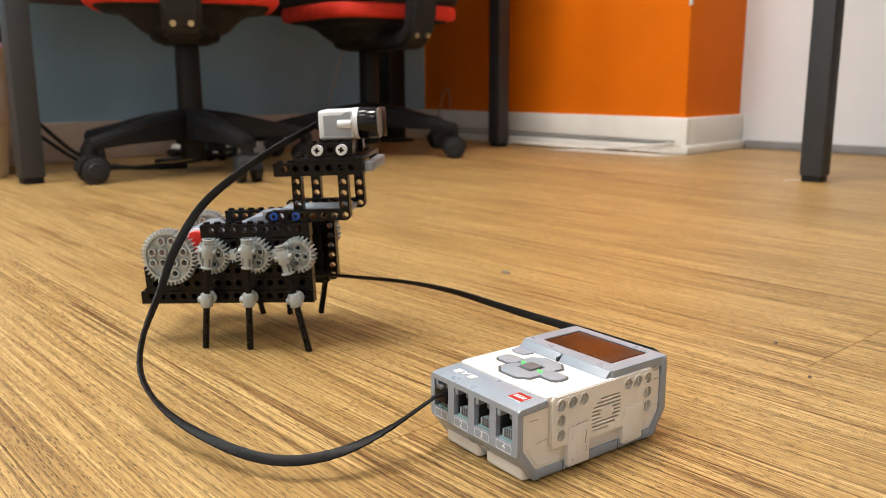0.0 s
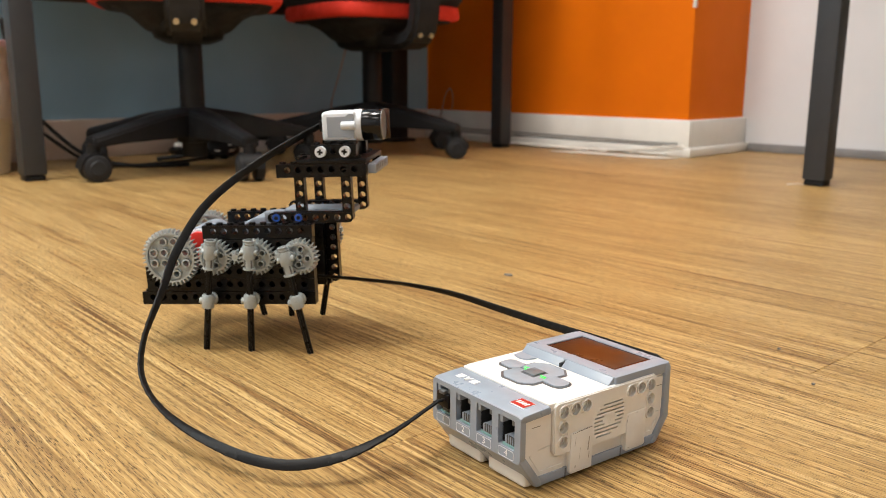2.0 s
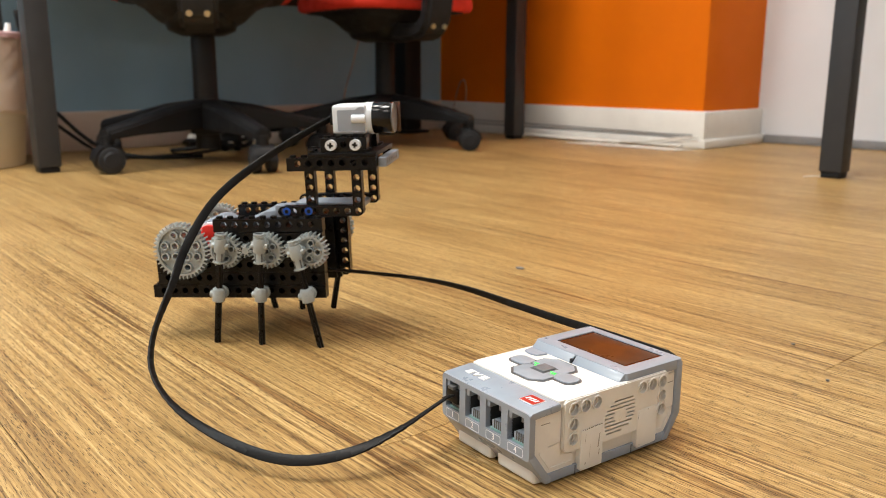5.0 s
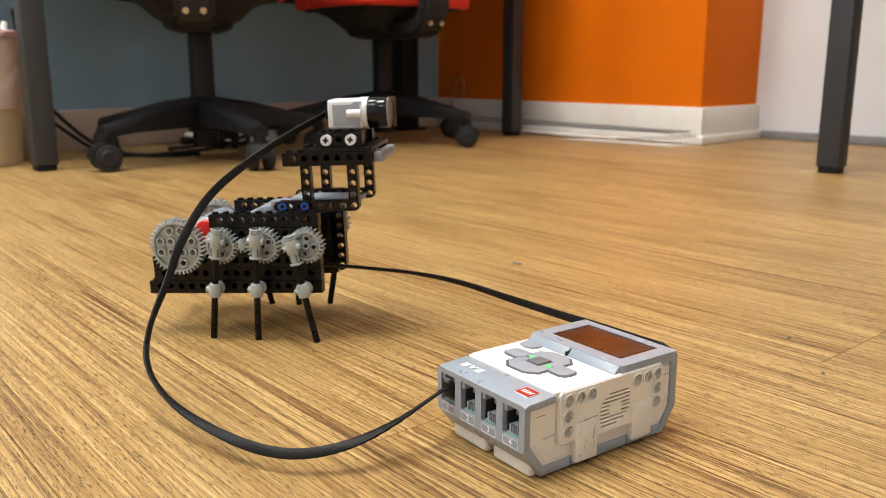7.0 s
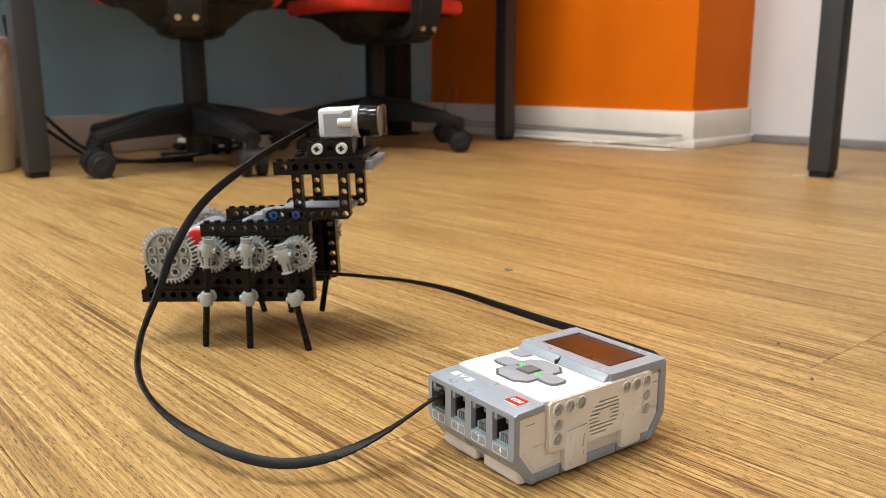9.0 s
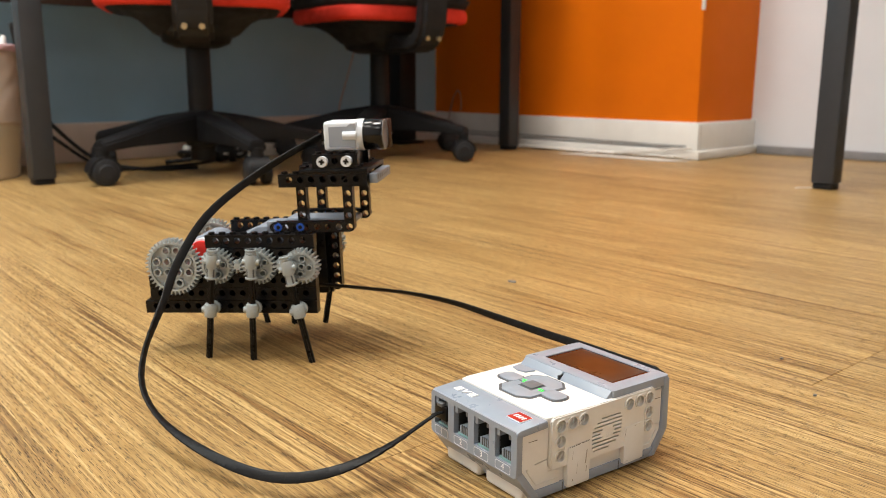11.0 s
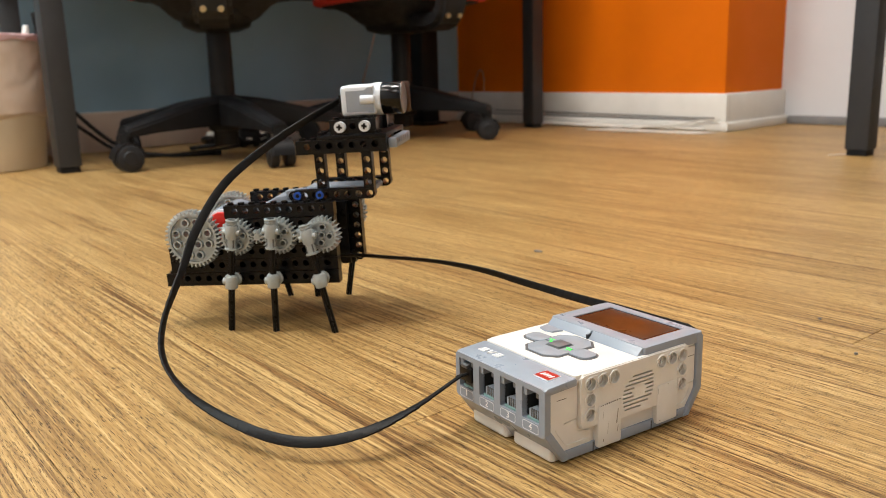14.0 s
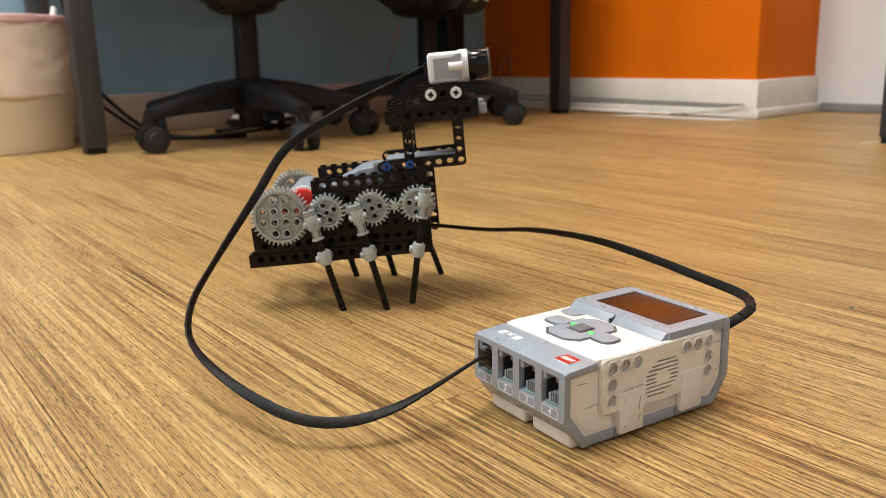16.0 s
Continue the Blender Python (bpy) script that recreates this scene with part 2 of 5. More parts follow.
TO_SIDE = Matrix(((1, 0, 0, 0), (0, 0, 1, 0), (0, 1, 0, 0), (0, 0, 0, 1)))  # (x, y, z) -> (x, z, y): draws a plate upright
MM = 0.001


def scaled(bm, k=MM):
    bmesh.ops.scale(bm, vec=(k, k, k), verts=bm.verts)
    return bm


# ---- the room ----
ROOM_X0, ROOM_X1, ROOM_Y0, ROOM_Y1, HEIGHT = -1.83, 2.6, -2.4, 2.03, 2.7
ORANGE_Y, CORNER_X = 1.722, -0.822


def setting(ob, label, category):
    return tagged(ob, label, category, kind="structure")


def build_room():
    floor = setting(part("floor", box(ROOM_X0 - 0.1, ROOM_X1 + 0.1, ROOM_Y0 - 0.1, ROOM_Y1 + 0.1, -0.06, -0.004), SUBFLOOR), "warm oak wood-look plank floor with a satin finish", "floor")
    w1 = part("wall_west", box(ROOM_X0 - 0.12, ROOM_X0, ROOM_Y0 - 0.12, ORANGE_Y, -0.004, HEIGHT), BLUE)
    setting(w1, "dull blue painted wall behind the desk", "wall")
    w2 = part("wall_orange", box(ROOM_X0 - 0.12, CORNER_X, ORANGE_Y, ROOM_Y1 + 0.12, -0.004, HEIGHT, 0.003), ORANGE)
    setting(w2, "bright orange painted wall projecting into the room", "wall")
    w3 = part("wall_north", box(CORNER_X, ROOM_X1 + 0.12, ROOM_Y1, ROOM_Y1 + 0.12, -0.004, HEIGHT), WHITE_WALL)
    setting(w3, "plain off-white painted wall", "wall")
    w4 = part("wall_east", box(ROOM_X1, ROOM_X1 + 0.12, ROOM_Y0, ROOM_Y1, -0.004, HEIGHT), WHITE_WALL)
    setting(w4, "plain off-white painted wall", "wall")
    w5 = part("wall_south", box(ROOM_X0, ROOM_X1 + 0.12, ROOM_Y0 - 0.12, ROOM_Y0, -0.004, HEIGHT), WHITE_WALL)
    setting(w5, "plain off-white painted wall", "wall")
    c = part("ceiling", box(ROOM_X0 - 0.12, ROOM_X1 + 0.12, ROOM_Y0 - 0.12, ROOM_Y1 + 0.12, HEIGHT, HEIGHT + 0.1), CEIL)
    setting(c, "plain white ceiling with added light panels", "ceiling")

    def skirting(name, x0, x1, y0, y1, label, paint=SKIRT):
        bm = box(x0, x1, y0, y1, 0.0, 0.097, 0.004)
        s = setting(part(name, bm, paint), label, "baseboard")
        return s
    t = 0.014
    skirting("baseboard_orange", ROOM_X0 + t, CORNER_X + t, ORANGE_Y - t, ORANGE_Y, "white painted skirting board with scuffs")
    skirting("baseboard_corner", CORNER_X, CORNER_X + t, ORANGE_Y, ROOM_Y1, "white painted skirting board with scuffs")
    skirting("baseboard_west", ROOM_X0, ROOM_X0 + t, ROOM_Y0, ORANGE_Y, "skirting board under the desk, tinted beige for light off the floor", SKIRT_BOUNCE)
    # a small lower step on the orange wall's skirting
    for nm, a in (("trim_orange", (ROOM_X0 + t, CORNER_X + t + 0.012, ORANGE_Y - t - 0.012, ORANGE_Y - t, 0, 0.024, 0.004)),
                  ("trim_corner", (CORNER_X + t, CORNER_X + t + 0.012, ORANGE_Y - t, ROOM_Y1, 0, 0.024, 0.004))):
        setting(part(nm, box(*a), SKIRT), "low white quarter strip along the skirting", "trim")
    setting(part("trim_north", box(CORNER_X + t + 0.012, ROOM_X1, ROOM_Y1 - 0.012, ROOM_Y1, 0, 0.024, 0.003), STRIP), "thin grey vinyl edge strip at the wall's foot", "trim")
    chip = box(CORNER_X - 0.006, CORNER_X + 0.0025, ORANGE_Y - 0.0025, ORANGE_Y + 0.005, 0.385, 0.47, 0.001)
    setting(part("trim_corner_bead", chip, SKIRT), "short bare white plaster bead on the orange corner", "trim")
    return floor


FLOOR = build_room()


def light_panel(x, y, share):
    p = empty("ceiling_light", pose(x, y, HEIGHT))
    tagged(p, "flat white square ceiling light panel, added out of view", "lamp", "ceiling lights")
    fr = box(-0.31, 0.31, -0.31, 0.31, -0.012, 0.0, 0.003)
    part("frame", fr, SKIRT, p)
    part("diffuser", box(-0.295, 0.295, -0.295, 0.295, -0.016, -0.012), PANEL_GLOW, p)
    la = bpy.data.lights.new("panel_lamp", "AREA")
    la.shape, la.size, la.energy, la.color = "SQUARE", 0.58, PANEL_WATTS * share, (1.0, 0.96, 0.885)
    lo = new("panel_lamp", la)
    lo.matrix_basis = pose(x, y, HEIGHT - 0.03)


# unseen panels: layout and shares are chosen to balance brightness across the room
for px, py, share in ((-1.35, -1.5, 2.1), (-0.35, -1.5, 0.4), (-1.35, -0.1, 1.0), (-0.35, -0.1, 2.05), (-0.8, 1.25, 0.35), (1.0, -1.5, 0.35), (1.0, -0.1, 0.05), (1.0, 1.25, 0.03)):
    light_panel(px, py, share)


# ---- desks ----
def desk(x0, x1, y0, y1, label, turn=0.0, top=0.735, leg=0.043, bare=(), over=0.01):
    d = tagged(empty("desk", pose(x1, y0, 0, 0, 0, turn) @ pose(x0 - x1, 0, 0)), label, "desk", "desks")
    w, l = x1 - x0, y1 - y0
    for lx in (0, w - leg):
        for ly in (0, l - leg):
            if (lx > 0, ly > 0) in bare:
                continue  # this corner rests on the riser
            bm = box(lx, lx + leg, ly, ly + leg, 0.012, top - 0.065, 0.002)
            lg = part("leg", bm, GREY_STEEL, d)
            part("foot_cap", box(lx + 0.003, lx + leg - 0.003, ly + 0.003, ly + leg - 0.003, 0, 0.012, 0.002), BLACK_PLASTIC, lg, "black plastic foot cap")
    for a in ((leg, w - leg, 0.003, leg - 0.003), (leg, w - leg, l - leg + 0.003, l - 0.003), (0.003, leg - 0.003, 0, l), (w - leg + 0.003, w - 0.003, 0, l)):
        part("rail", box(*a, top - 0.065, top - 0.026, 0.002), GREY_STEEL, d)
    part("tabletop", box(-0.01, w + over, -0.01, l + over, top - 0.025, top, 0.003), DESK_TOP, d)
    if bare:
        part("modesty_panel", box(leg + 0.003, leg + 0.019, 0.002, l - 0.01, 0.37, top - 0.066, 0.002), DARK_PANEL, d, "dark brown panel hung under the desk top")
    return d


# the unseen top's 9 cm overhang is added to shade the orange wall
desk(-1.775, -1.402, 0.244, 1.606, "long desk on square dark grey steel legs against the blue wall", -2.6, bare=((False, True),), over=0.09)
desk(-0.354, 0.9, 1.338, 1.98, "work table on square dark grey steel legs by the white wall")

post = tagged(empty("cable_riser", pose(-1.764, 1.507, 0)), "black square metal riser standing in the corner under the desk", "riser")
part("post", box(-0.034, 0.034, -0.034, 0.034, 0.01, 0.70, 0.003), BLACK_PLASTIC, post)
part("base_plate", box(-0.055, 0.055, -0.05, 0.05, 0, 0.01, 0.003), BLACK_PLASTIC, post)


# ---- office chairs ----
def office_chair(x, y, base_turn, seat_turn, label):
    ch = tagged(empty("office_chair", pose(x, y, 0)), label, "chair", "office chairs")
    hub = rod((0, 0, 0.062), (0, 0, 0.138), 0.036, 0.031, 24, bevel=0.004)
    part("hub", hub, BLACK_PLASTIC, ch)
    R = 0.255
    for k in range(5):
        a = radians(base_turn + 72 * k)
        m = pose(0, 0, 0, 0, 0, base_turn + 72 * k)
        bm = bmesh.new()
        prof = [(0.024, 0.03, 0.075, 0.137), (0.10, 0.026, 0.074, 0.126), (0.19, 0.022, 0.072, 0.104), (0.262, 0.018, 0.066, 0.088)]
        prev = None
        for xx, hw, zb, zt in prof:
            vs = [bm.verts.new(p) for p in ((xx, -hw, zb), (xx, hw, zb), (xx, hw, zt - 0.008), (xx, hw * 0.55, zt), (xx, -hw * 0.55, zt), (xx, -hw, zt - 0.008))]
            if prev:
                for i in range(6):
                    bm.faces.new((prev[i], prev[(i + 1) % 6], vs[(i + 1) % 6], vs[i]))
            else:
                bm.faces.new(vs[::-1])
            prev = vs
        bm.faces.new(prev)
        bmesh.ops.bevel(bm, geom=bm.edges[:], offset=0.003, segments=2, affect="EDGES")
        arm = part("base_arm", bm, BLACK_PLASTIC, ch)
        arm.matrix_basis = m
        # caster: fork and two wheels, each turned its own way
        swivel = random.Random(int(base_turn + 90) * 7 + k).uniform(-70, 70)
        cm = m @ pose(R, 0, 0, 0, 0, swivel)
        bm = rod((0, 0, 0.05), (0, 0, 0.074), 0.013, seg=14)
        box(-0.022, 0.014, -0.006, 0.006, 0.028, 0.056, 0.003, bm=bm)
        outer = [(0.031 * math.cos(t), 0.026 + 0.031 * math.sin(t)) for t in [math.pi * i / 12 for i in range(13)]]
        inner = [(0.028 * math.cos(t), 0.026 + 0.028 * math.sin(t)) for t in [math.pi * i / 12 for i in range(12, -1, -1)]]
        slab(outer + inner, [], -0.021, 0.021, bm, TO_SIDE)
        ca = part("caster", bm, BLACK_PLASTIC, ch)
        ca.matrix_basis = cm
        for sgn in (-1, 1):
            bm = rod((0, sgn * 0.007, 0.0265), (0, sgn * 0.025, 0.0265), 0.0265, seg=28, bevel=0.004)
            rod((0, sgn * 0.024, 0.0265), (0, sgn * 0.027, 0.0265), 0.017, 0.014, 20, bm=bm)
            part("wheel", bm, GREY_WHEEL, ca)
    part("gas_column", rod((0, 0, 0.03), (0, 0, 0.285), 0.0265, 0.0255, 24, bevel=0.002), BLACK_PLASTIC, ch)
    s = pose(0, 0, 0, 0, 0, seat_turn)
    # mechanism and seat pan, lofted between rounded rectangles
    def loft(sections, n=40):
        bm = bmesh.new()
        prev = None
        for hx, hy, z, e in sections:
            vs = []
            for i in range(n):
                t = 2 * math.pi * i / n
                c, q = math.cos(t), math.sin(t)
                vs.append(bm.verts.new((hx * math.copysign(abs(c) ** e, c), hy * math.copysign(abs(q) ** e, q), z)))
            if prev:
                for i in range(n):
                    bm.faces.new((prev[i], prev[(i + 1) % n], vs[(i + 1) % n], vs[i]))
            else:
                bm.faces.new(vs[::-1])
            prev = vs
        bm.faces.new(prev)
        return bm
    for nm, secs, mat, lb in (
            ("seat_mechanism", ((0.05, 0.045, 0.272, 0.5), (0.085, 0.07, 0.282, 0.5), (0.12, 0.085, 0.322, 0.5)), BLACK_PLASTIC, ""),
            ("seat_pan", ((0.07, 0.055, 0.282, 0.6), (0.10, 0.09, 0.300, 0.6), (0.125, 0.118, 0.326, 0.55), (0.158, 0.155, 0.3445, 0.5)), BLACK_FABRIC, "black seat shell"),
            ("seat_underside", ((0.171, 0.173, 0.3425, 0.45), (0.173, 0.175, 0.3455, 0.45)), BLACK_FABRIC, "black lining under the seat"),
            ("seat_rim", ((0.176, 0.178, 0.345, 0.45), (0.186, 0.190, 0.347, 0.45), (0.190, 0.195, 0.354, 0.45), (0.190, 0.195, 0.372, 0.45), (0.187, 0.192, 0.380, 0.45)), RED_FABRIC, "red fabric seat edge"),
            ("seat_cushion", ((0.185, 0.190, 0.379, 0.45), (0.202, 0.199, 0.40, 0.45), (0.18, 0.175, 0.425, 0.5), (0.1, 0.1, 0.43, 0.7)), BLACK_FABRIC, "black fabric cushion")):
        o = part(nm, loft(secs), mat, ch, lb)
        o.matrix_basis = s @ pose(0, 0, 0 if nm == "seat_mechanism" else 0.001)
    # back bracket: a flat bar that comes from under the seat and turns up behind it
    bm = bmesh.new()
    path = [(-0.05, 0.300), (-0.14, 0.293), (-0.20, 0.293), (-0.232, 0.306), (-0.246, 0.335), (-0.255, 0.42), (-0.275, 0.56)]
    prev = None
    for i, (xx, z) in enumerate(path):
        x2, z2 = path[min(i + 1, len(path) - 1)]
        x1, z1 = path[max(i - 1, 0)]
        d = Vector((x2 - x1, 0, z2 - z1)).normalized()
        nrm = Vector((-d.z, 0, d.x)) * 0.021
        vs = [bm.verts.new(Vector((xx, yy, z)) + nrm * q) for yy, q in ((-0.037, -1), (0.037, -1), (0.037, 1), (-0.037, 1))]
        if prev:
            for k in range(4):
                bm.faces.new((prev[k], prev[(k + 1) % 4], vs[(k + 1) % 4], vs[k]))
        else:
            bm.faces.new(vs[::-1])
        prev = vs
    bm.faces.new(prev)
    bmesh.ops.recalc_face_normals(bm, faces=bm.faces)
    bmesh.ops.bevel(bm, geom=bm.edges[:], offset=0.010, segments=3, affect="EDGES")
    br = part("back_bracket", bm, GREY_WHEEL, ch, "dark grey curved back bracket")
    br.matrix_basis = s
    for yy in (-0.016, 0.016):
        part("bolt", rod((-0.238, yy, 0.308), (-0.2585, yy, 0.302), 0.006, seg=10), CHROME, br, "bright bolt head")
    bk = part("backrest", box(-0.315, -0.265, -0.2, 0.2, 0.52, 1.0, 0.022, 3), BLACK_FABRIC, ch)
    bk.matrix_basis = s
    return ch


office_chair(-1.385, 0.597, -76, 151, "black office chair with red-edged seat, pulled up to the desk")
office_chair(-1.44, 1.15, 17, 171, "black office chair with red-edged seat, turned sideways at the desk")


# ---- waste bin ----
def waste_bin(x, y, r):
    b = tagged(empty("waste_bin", pose(x, y, 0)), "cream plastic waste bin lined with a pink plastic bag", "bin")
    n, h = 48, 0.262
    bm = bmesh.new()
    rows = [(r * 0.86, 0.0), (r * 0.88, 0.004), (r * 0.895, 0.045), (r * 0.907, 0.048), (r * 0.922, 0.092), (r * 0.933, 0.095), (r * 1.0, h), (r * 0.97, h), (r * 0.85, 0.012)]
    prev = None
    for rr, z in rows:
        vs = [bm.verts.new((rr * math.cos(2 * math.pi * i / n), rr * math.sin(2 * math.pi * i / n), z)) for i in range(n)]
        if prev:
            for i in range(n):
                bm.faces.new((prev[i], prev[(i + 1) % n], vs[(i + 1) % n], vs[i]))
        else:
            bm.faces.new(vs[::-1])
        prev = vs
    bm.faces.new(prev)
    part("tub", bm, BIN_PLASTIC, b)
    for nm, z0, z1, mat, lb in (("bag", 0.108, h + 0.004, BIN_BAG, "pink translucent bag folded over the rim"), ("bag_hem", h - 0.004, h + 0.012, BIN_RIM, "pinker hem of the bag")):
        bm = bmesh.new()
        prev = None
        m = 14 if nm == "bag" else 3
        for j in range(m + 1):
            z = z0 + (z1 - z0) * j / m
            vs = []
            for i in range(144):
                a = 2 * math.pi * i / 144
                sag = z + 0.035 * math.sin(3 * a + 1.0)
                fold = 0.9 * noise.noise(Vector((math.cos(a) * 2.2, math.sin(a) * 2.2, sag * 85))) + 0.5 * noise.noise(Vector((math.cos(a) * 6, math.sin(a) * 6, sag * 160)))
                low = z + (0.018 * noise.noise(Vector((math.cos(a) * 2, math.sin(a) * 2, 7))) if j == 0 else 0)
                rr = r * (0.935 + 0.065 * (z - 0.12) / 0.15) + 0.0035 + 0.0035 * fold + (0.002 if nm != "bag" else 0)
                vs.append(bm.verts.new((rr * math.cos(a), rr * math.sin(a), low)))
            if prev:
                for i in range(144):
                    bm.faces.new((prev[i], prev[(i + 1) % 144], vs[(i + 1) % 144], vs[i]))
            prev = vs
        o = part(nm, bm, mat, b, lb)
        sm = o.modifiers.new("thick", "SOLIDIFY")
        sm.thickness = 0.0012
    tip = rod((0.088, 0.098, h - 0.02), (0.094, 0.106, h + 0.03), 0.011, 0.005, 12, bevel=0.002)
    part("bag_knot", tip, PRINT_WHITE, b, "white twisted end of the bag")
    return b


waste_bin(-1.662, 0.158, 0.155)


# ---- the control brick ----
def text_mesh(body, size):
    cu = bpy.data.curves.new("label_text", "FONT")
    cu.body, cu.size, cu.align_x, cu.align_y, cu.extrude = body, size, "CENTER", "CENTER", 0.08
    ob = bpy.data.objects.new("label_text", cu)
    me = bpy.data.meshes.new_from_object(ob)
    bpy.data.objects.remove(ob)
    bm = bmesh.new()
    bm.from_mesh(me)
    bpy.data.meshes.remove(me)
    return bm


YZ = Matrix(((0, 0, 1, 0), (1, 0, 0, 0), (0, 1, 0, 0), (0, 0, 0, 1)))  # (a, b, c) -> (c, a, b): profile in length and height, extruded over the width
FRONT = Matrix(((1, 0, 0, 0), (0, 0, 1, 0), (0, 1, 0, 0), (0, 0, 0, 1)))  # (a, b, c) -> (a, c, b)


def rect(x0, x1, y0, y1, r=0.0, n=4):
    if not r:
        return [(x0, y0), (x1, y0), (x1, y1), (x0, y1)]
    out = []
    for cx, cy, a0 in ((x1 - r, y0 + r, -90), (x1 - r, y1 - r, 0), (x0 + r, y1 - r, 90), (x0 + r, y0 + r, 180)):
        out += [(cx + r * math.cos(radians(a0 + 90 * i / n)), cy + r * math.sin(radians(a0 + 90 * i / n))) for i in range(n + 1)]
    return out


def soften(bm, w, angle=40):
    es = [e for e in bm.edges if len(e.link_faces) == 2 and e.calc_face_angle(0) > radians(angle)]
    bmesh.ops.bevel(bm, geom=es, offset=w, segments=2, affect="EDGES", profile=0.5, clamp_overlap=True)
    return bm


def control_brick():
    B = empty("control_brick", pose(0, 0, 0, 0, 0, -8))
    tagged(B, "white and blue-grey toy control brick lying on the floor", "control brick")

    def p(name, bm, mat, label="", parent=B, smooth=True):
        return part(name, scaled(bm), mat, parent, label, smooth)

    hull = slab([(13, 5), (14, 4.5), (101, 4.5), (109, 15), (109, 42), (13, 42)], [], 2, 70, m=YZ)
    soften(hull, 0.8)
    for u0, u1 in ((0.9, 2.4), (69.0, 70.6)):
        slab([(3.2, 18), (13.2, 4.6), (13.6, 41), (3.2, 39.5)], [], u0, u1, hull, YZ)
    p("housing", hull, ABS_WHITE, "white plastic housing")
    deck = slab(rect(0.8, 71.2, 19.8, 68, 1.5), [], 39.5, 43.2)
    soften(deck, 0.8)
    p("deck", deck, ABS_WHITE, "white top deck")
    # blue-grey front cap with four sockets
    ports = [9.4, 26.9, 44.3, 61.6]
    face = slab(rect(0, 72, 16.5, 41, 2.2), [rect(c - 6.2, c + 6.2, 22.6, 38.2, 0.6, 2) for c in ports], 0, 3.6, m=FRONT)
    cap = p("front_cap", face, ABS_GREY, "blue-grey front face with four sockets")
    top = slab([(1.2, 37.5), (0.0, 38.8), (0.5, 40.4), (2.0, 41.4), (19.5, 42.6), (20.5, 41.5), (20.5, 38.5)], [], 0, 72, m=YZ)
    soften(top, 0.7, 50)
    p("front_ledge", top, ABS_GREY, "blue-grey ledge over the sockets")
    chin = slab([(0.1, 17.5), (11.6, 1.4), (15, 1.4), (15, 4.2), (4, 19.5)], [], 0, 72, m=YZ)
    soften(chin, 0.7)
    p("front_chin", chin, ABS_GREY, "blue-grey chamfered lower lip")
    for i, c in enumerate(ports):
        cav = box(c - 6.4, c + 6.4, 11.5, 12, 22, 39)
        for a in ((c - 6.7, c - 6.2, 3, 12, 22, 39), (c + 6.2, c + 6.7, 3, 12, 22, 39), (c - 6.7, c + 6.7, 3, 12, 22, 22.6), (c - 6.7, c + 6.7, 3, 12, 38.2, 39)):
            box(*a, bm=cav)
        so = p("socket", cav, PORT_DARK, "dark socket cavity")
        p("key_left", box(c - 6.2, c - 3.6, 0.8, 11, 34.2, 38.2, 0.3), ABS_GREY, "", so)
        p("key_right", box(c + 3.2, c + 6.2, 0.8, 11, 35, 38.2, 0.3), ABS_DARK, "", so)
        p("contact_step", box(c - 2.8, c + 5.8, 1.5, 11, 22.7, 28.0, 0.3), ABS_GREY if i else ABS_DARK, "", so)
        p("contact", box(c - 3.8, c + 5.8, 1.0, 2.4, 22.7, 24.0, 0.2), PORT_TEAL, "pale teal contact strip", so)
        for k in range(4):
            p("contact_pin", box(c - 0.9 + k * 1.6, c - 0.2 + k * 1.6, 1.2, 1.7, 24.2, 28.6), ABS_DARK, "", so)
        # number in a thin rounded frame
        z0, z1 = 17.2, 21.9
        fr = slab(rect(c - 5.9, c + 5.9, z0 - 0.2, z1, 1.1), [rect(c - 5.55, c + 5.55, z0 + 0.15, z1 - 0.35, 0.9)], -0.12, 0.2, m=FRONT)
        p("number_frame", fr, PRINT_GREY, "thin pale frame", cap)
        tx = text_mesh(str(i + 1), 4.6)
        bmesh.ops.transform(tx, matrix=Matrix.Translation((c, -0.05, (z0 + z1) / 2)) @ pose(0, 0, 0, 90), verts=tx.verts)
        p("number", tx, PRINT_WHITE, "white printed number", cap, smooth=False)
    # feet of the battery pack
    for u0, u1 in ((4, 33.5), (38.5, 68)):
        p("foot", box(u0, u1, 7.2, 34, 0, 14, 2.4, 3), ABS_WHITE, "rounded white foot")
    p("base_rail", box(1.5, 71.2, 13, 101.5, 1.2, 6.5, 0.6), ABS_GREY, "grey base rail")
    # thin dark strips paint the battery tabs' shadow onto the rail
    for v0 in (31, 72.5):
        p("rail_gap", box(70.9, 71.3, v0 + 0.8, v0 + 1.5, 1.0, 6.0), ABS_DARK)
    for u0, u1 in ((6, 30), (42, 66)):
        p("rear_foot", box(u0, u1, 82, 99, 0, 5, 1.5), ABS_WHITE, "rounded white foot")
    rear = slab([(107, 47), (107, 17), (99.5, 4.2), (97.5, 1.4), (102.5, 1.4), (112, 15.5), (112, 45), (110, 47.2)], [], 0, 72, m=YZ)
    soften(rear, 0.9)
    p("rear_cap", rear, ABS_GREY, "blue-grey rear end")
    # side panels with pin holes, on both sides
    for flip in (0, 1):
        fm = Matrix.Translation((72, 0, 0)) @ Matrix.Diagonal((-1, 1, 1, 1)) if flip else Matrix()

        def sp(name, bm, mat, label=""):
            bmesh.ops.transform(bm, matrix=fm, verts=bm.verts)
            if flip:
                bmesh.ops.recalc_face_normals(bm, faces=bm.faces)
            return p(name, bm, mat, label)
        hf = [(28.2, 37.8), (36.2, 37.8), (44.2, 37.8), (28.2, 29.8), (28.2, 21.8)]
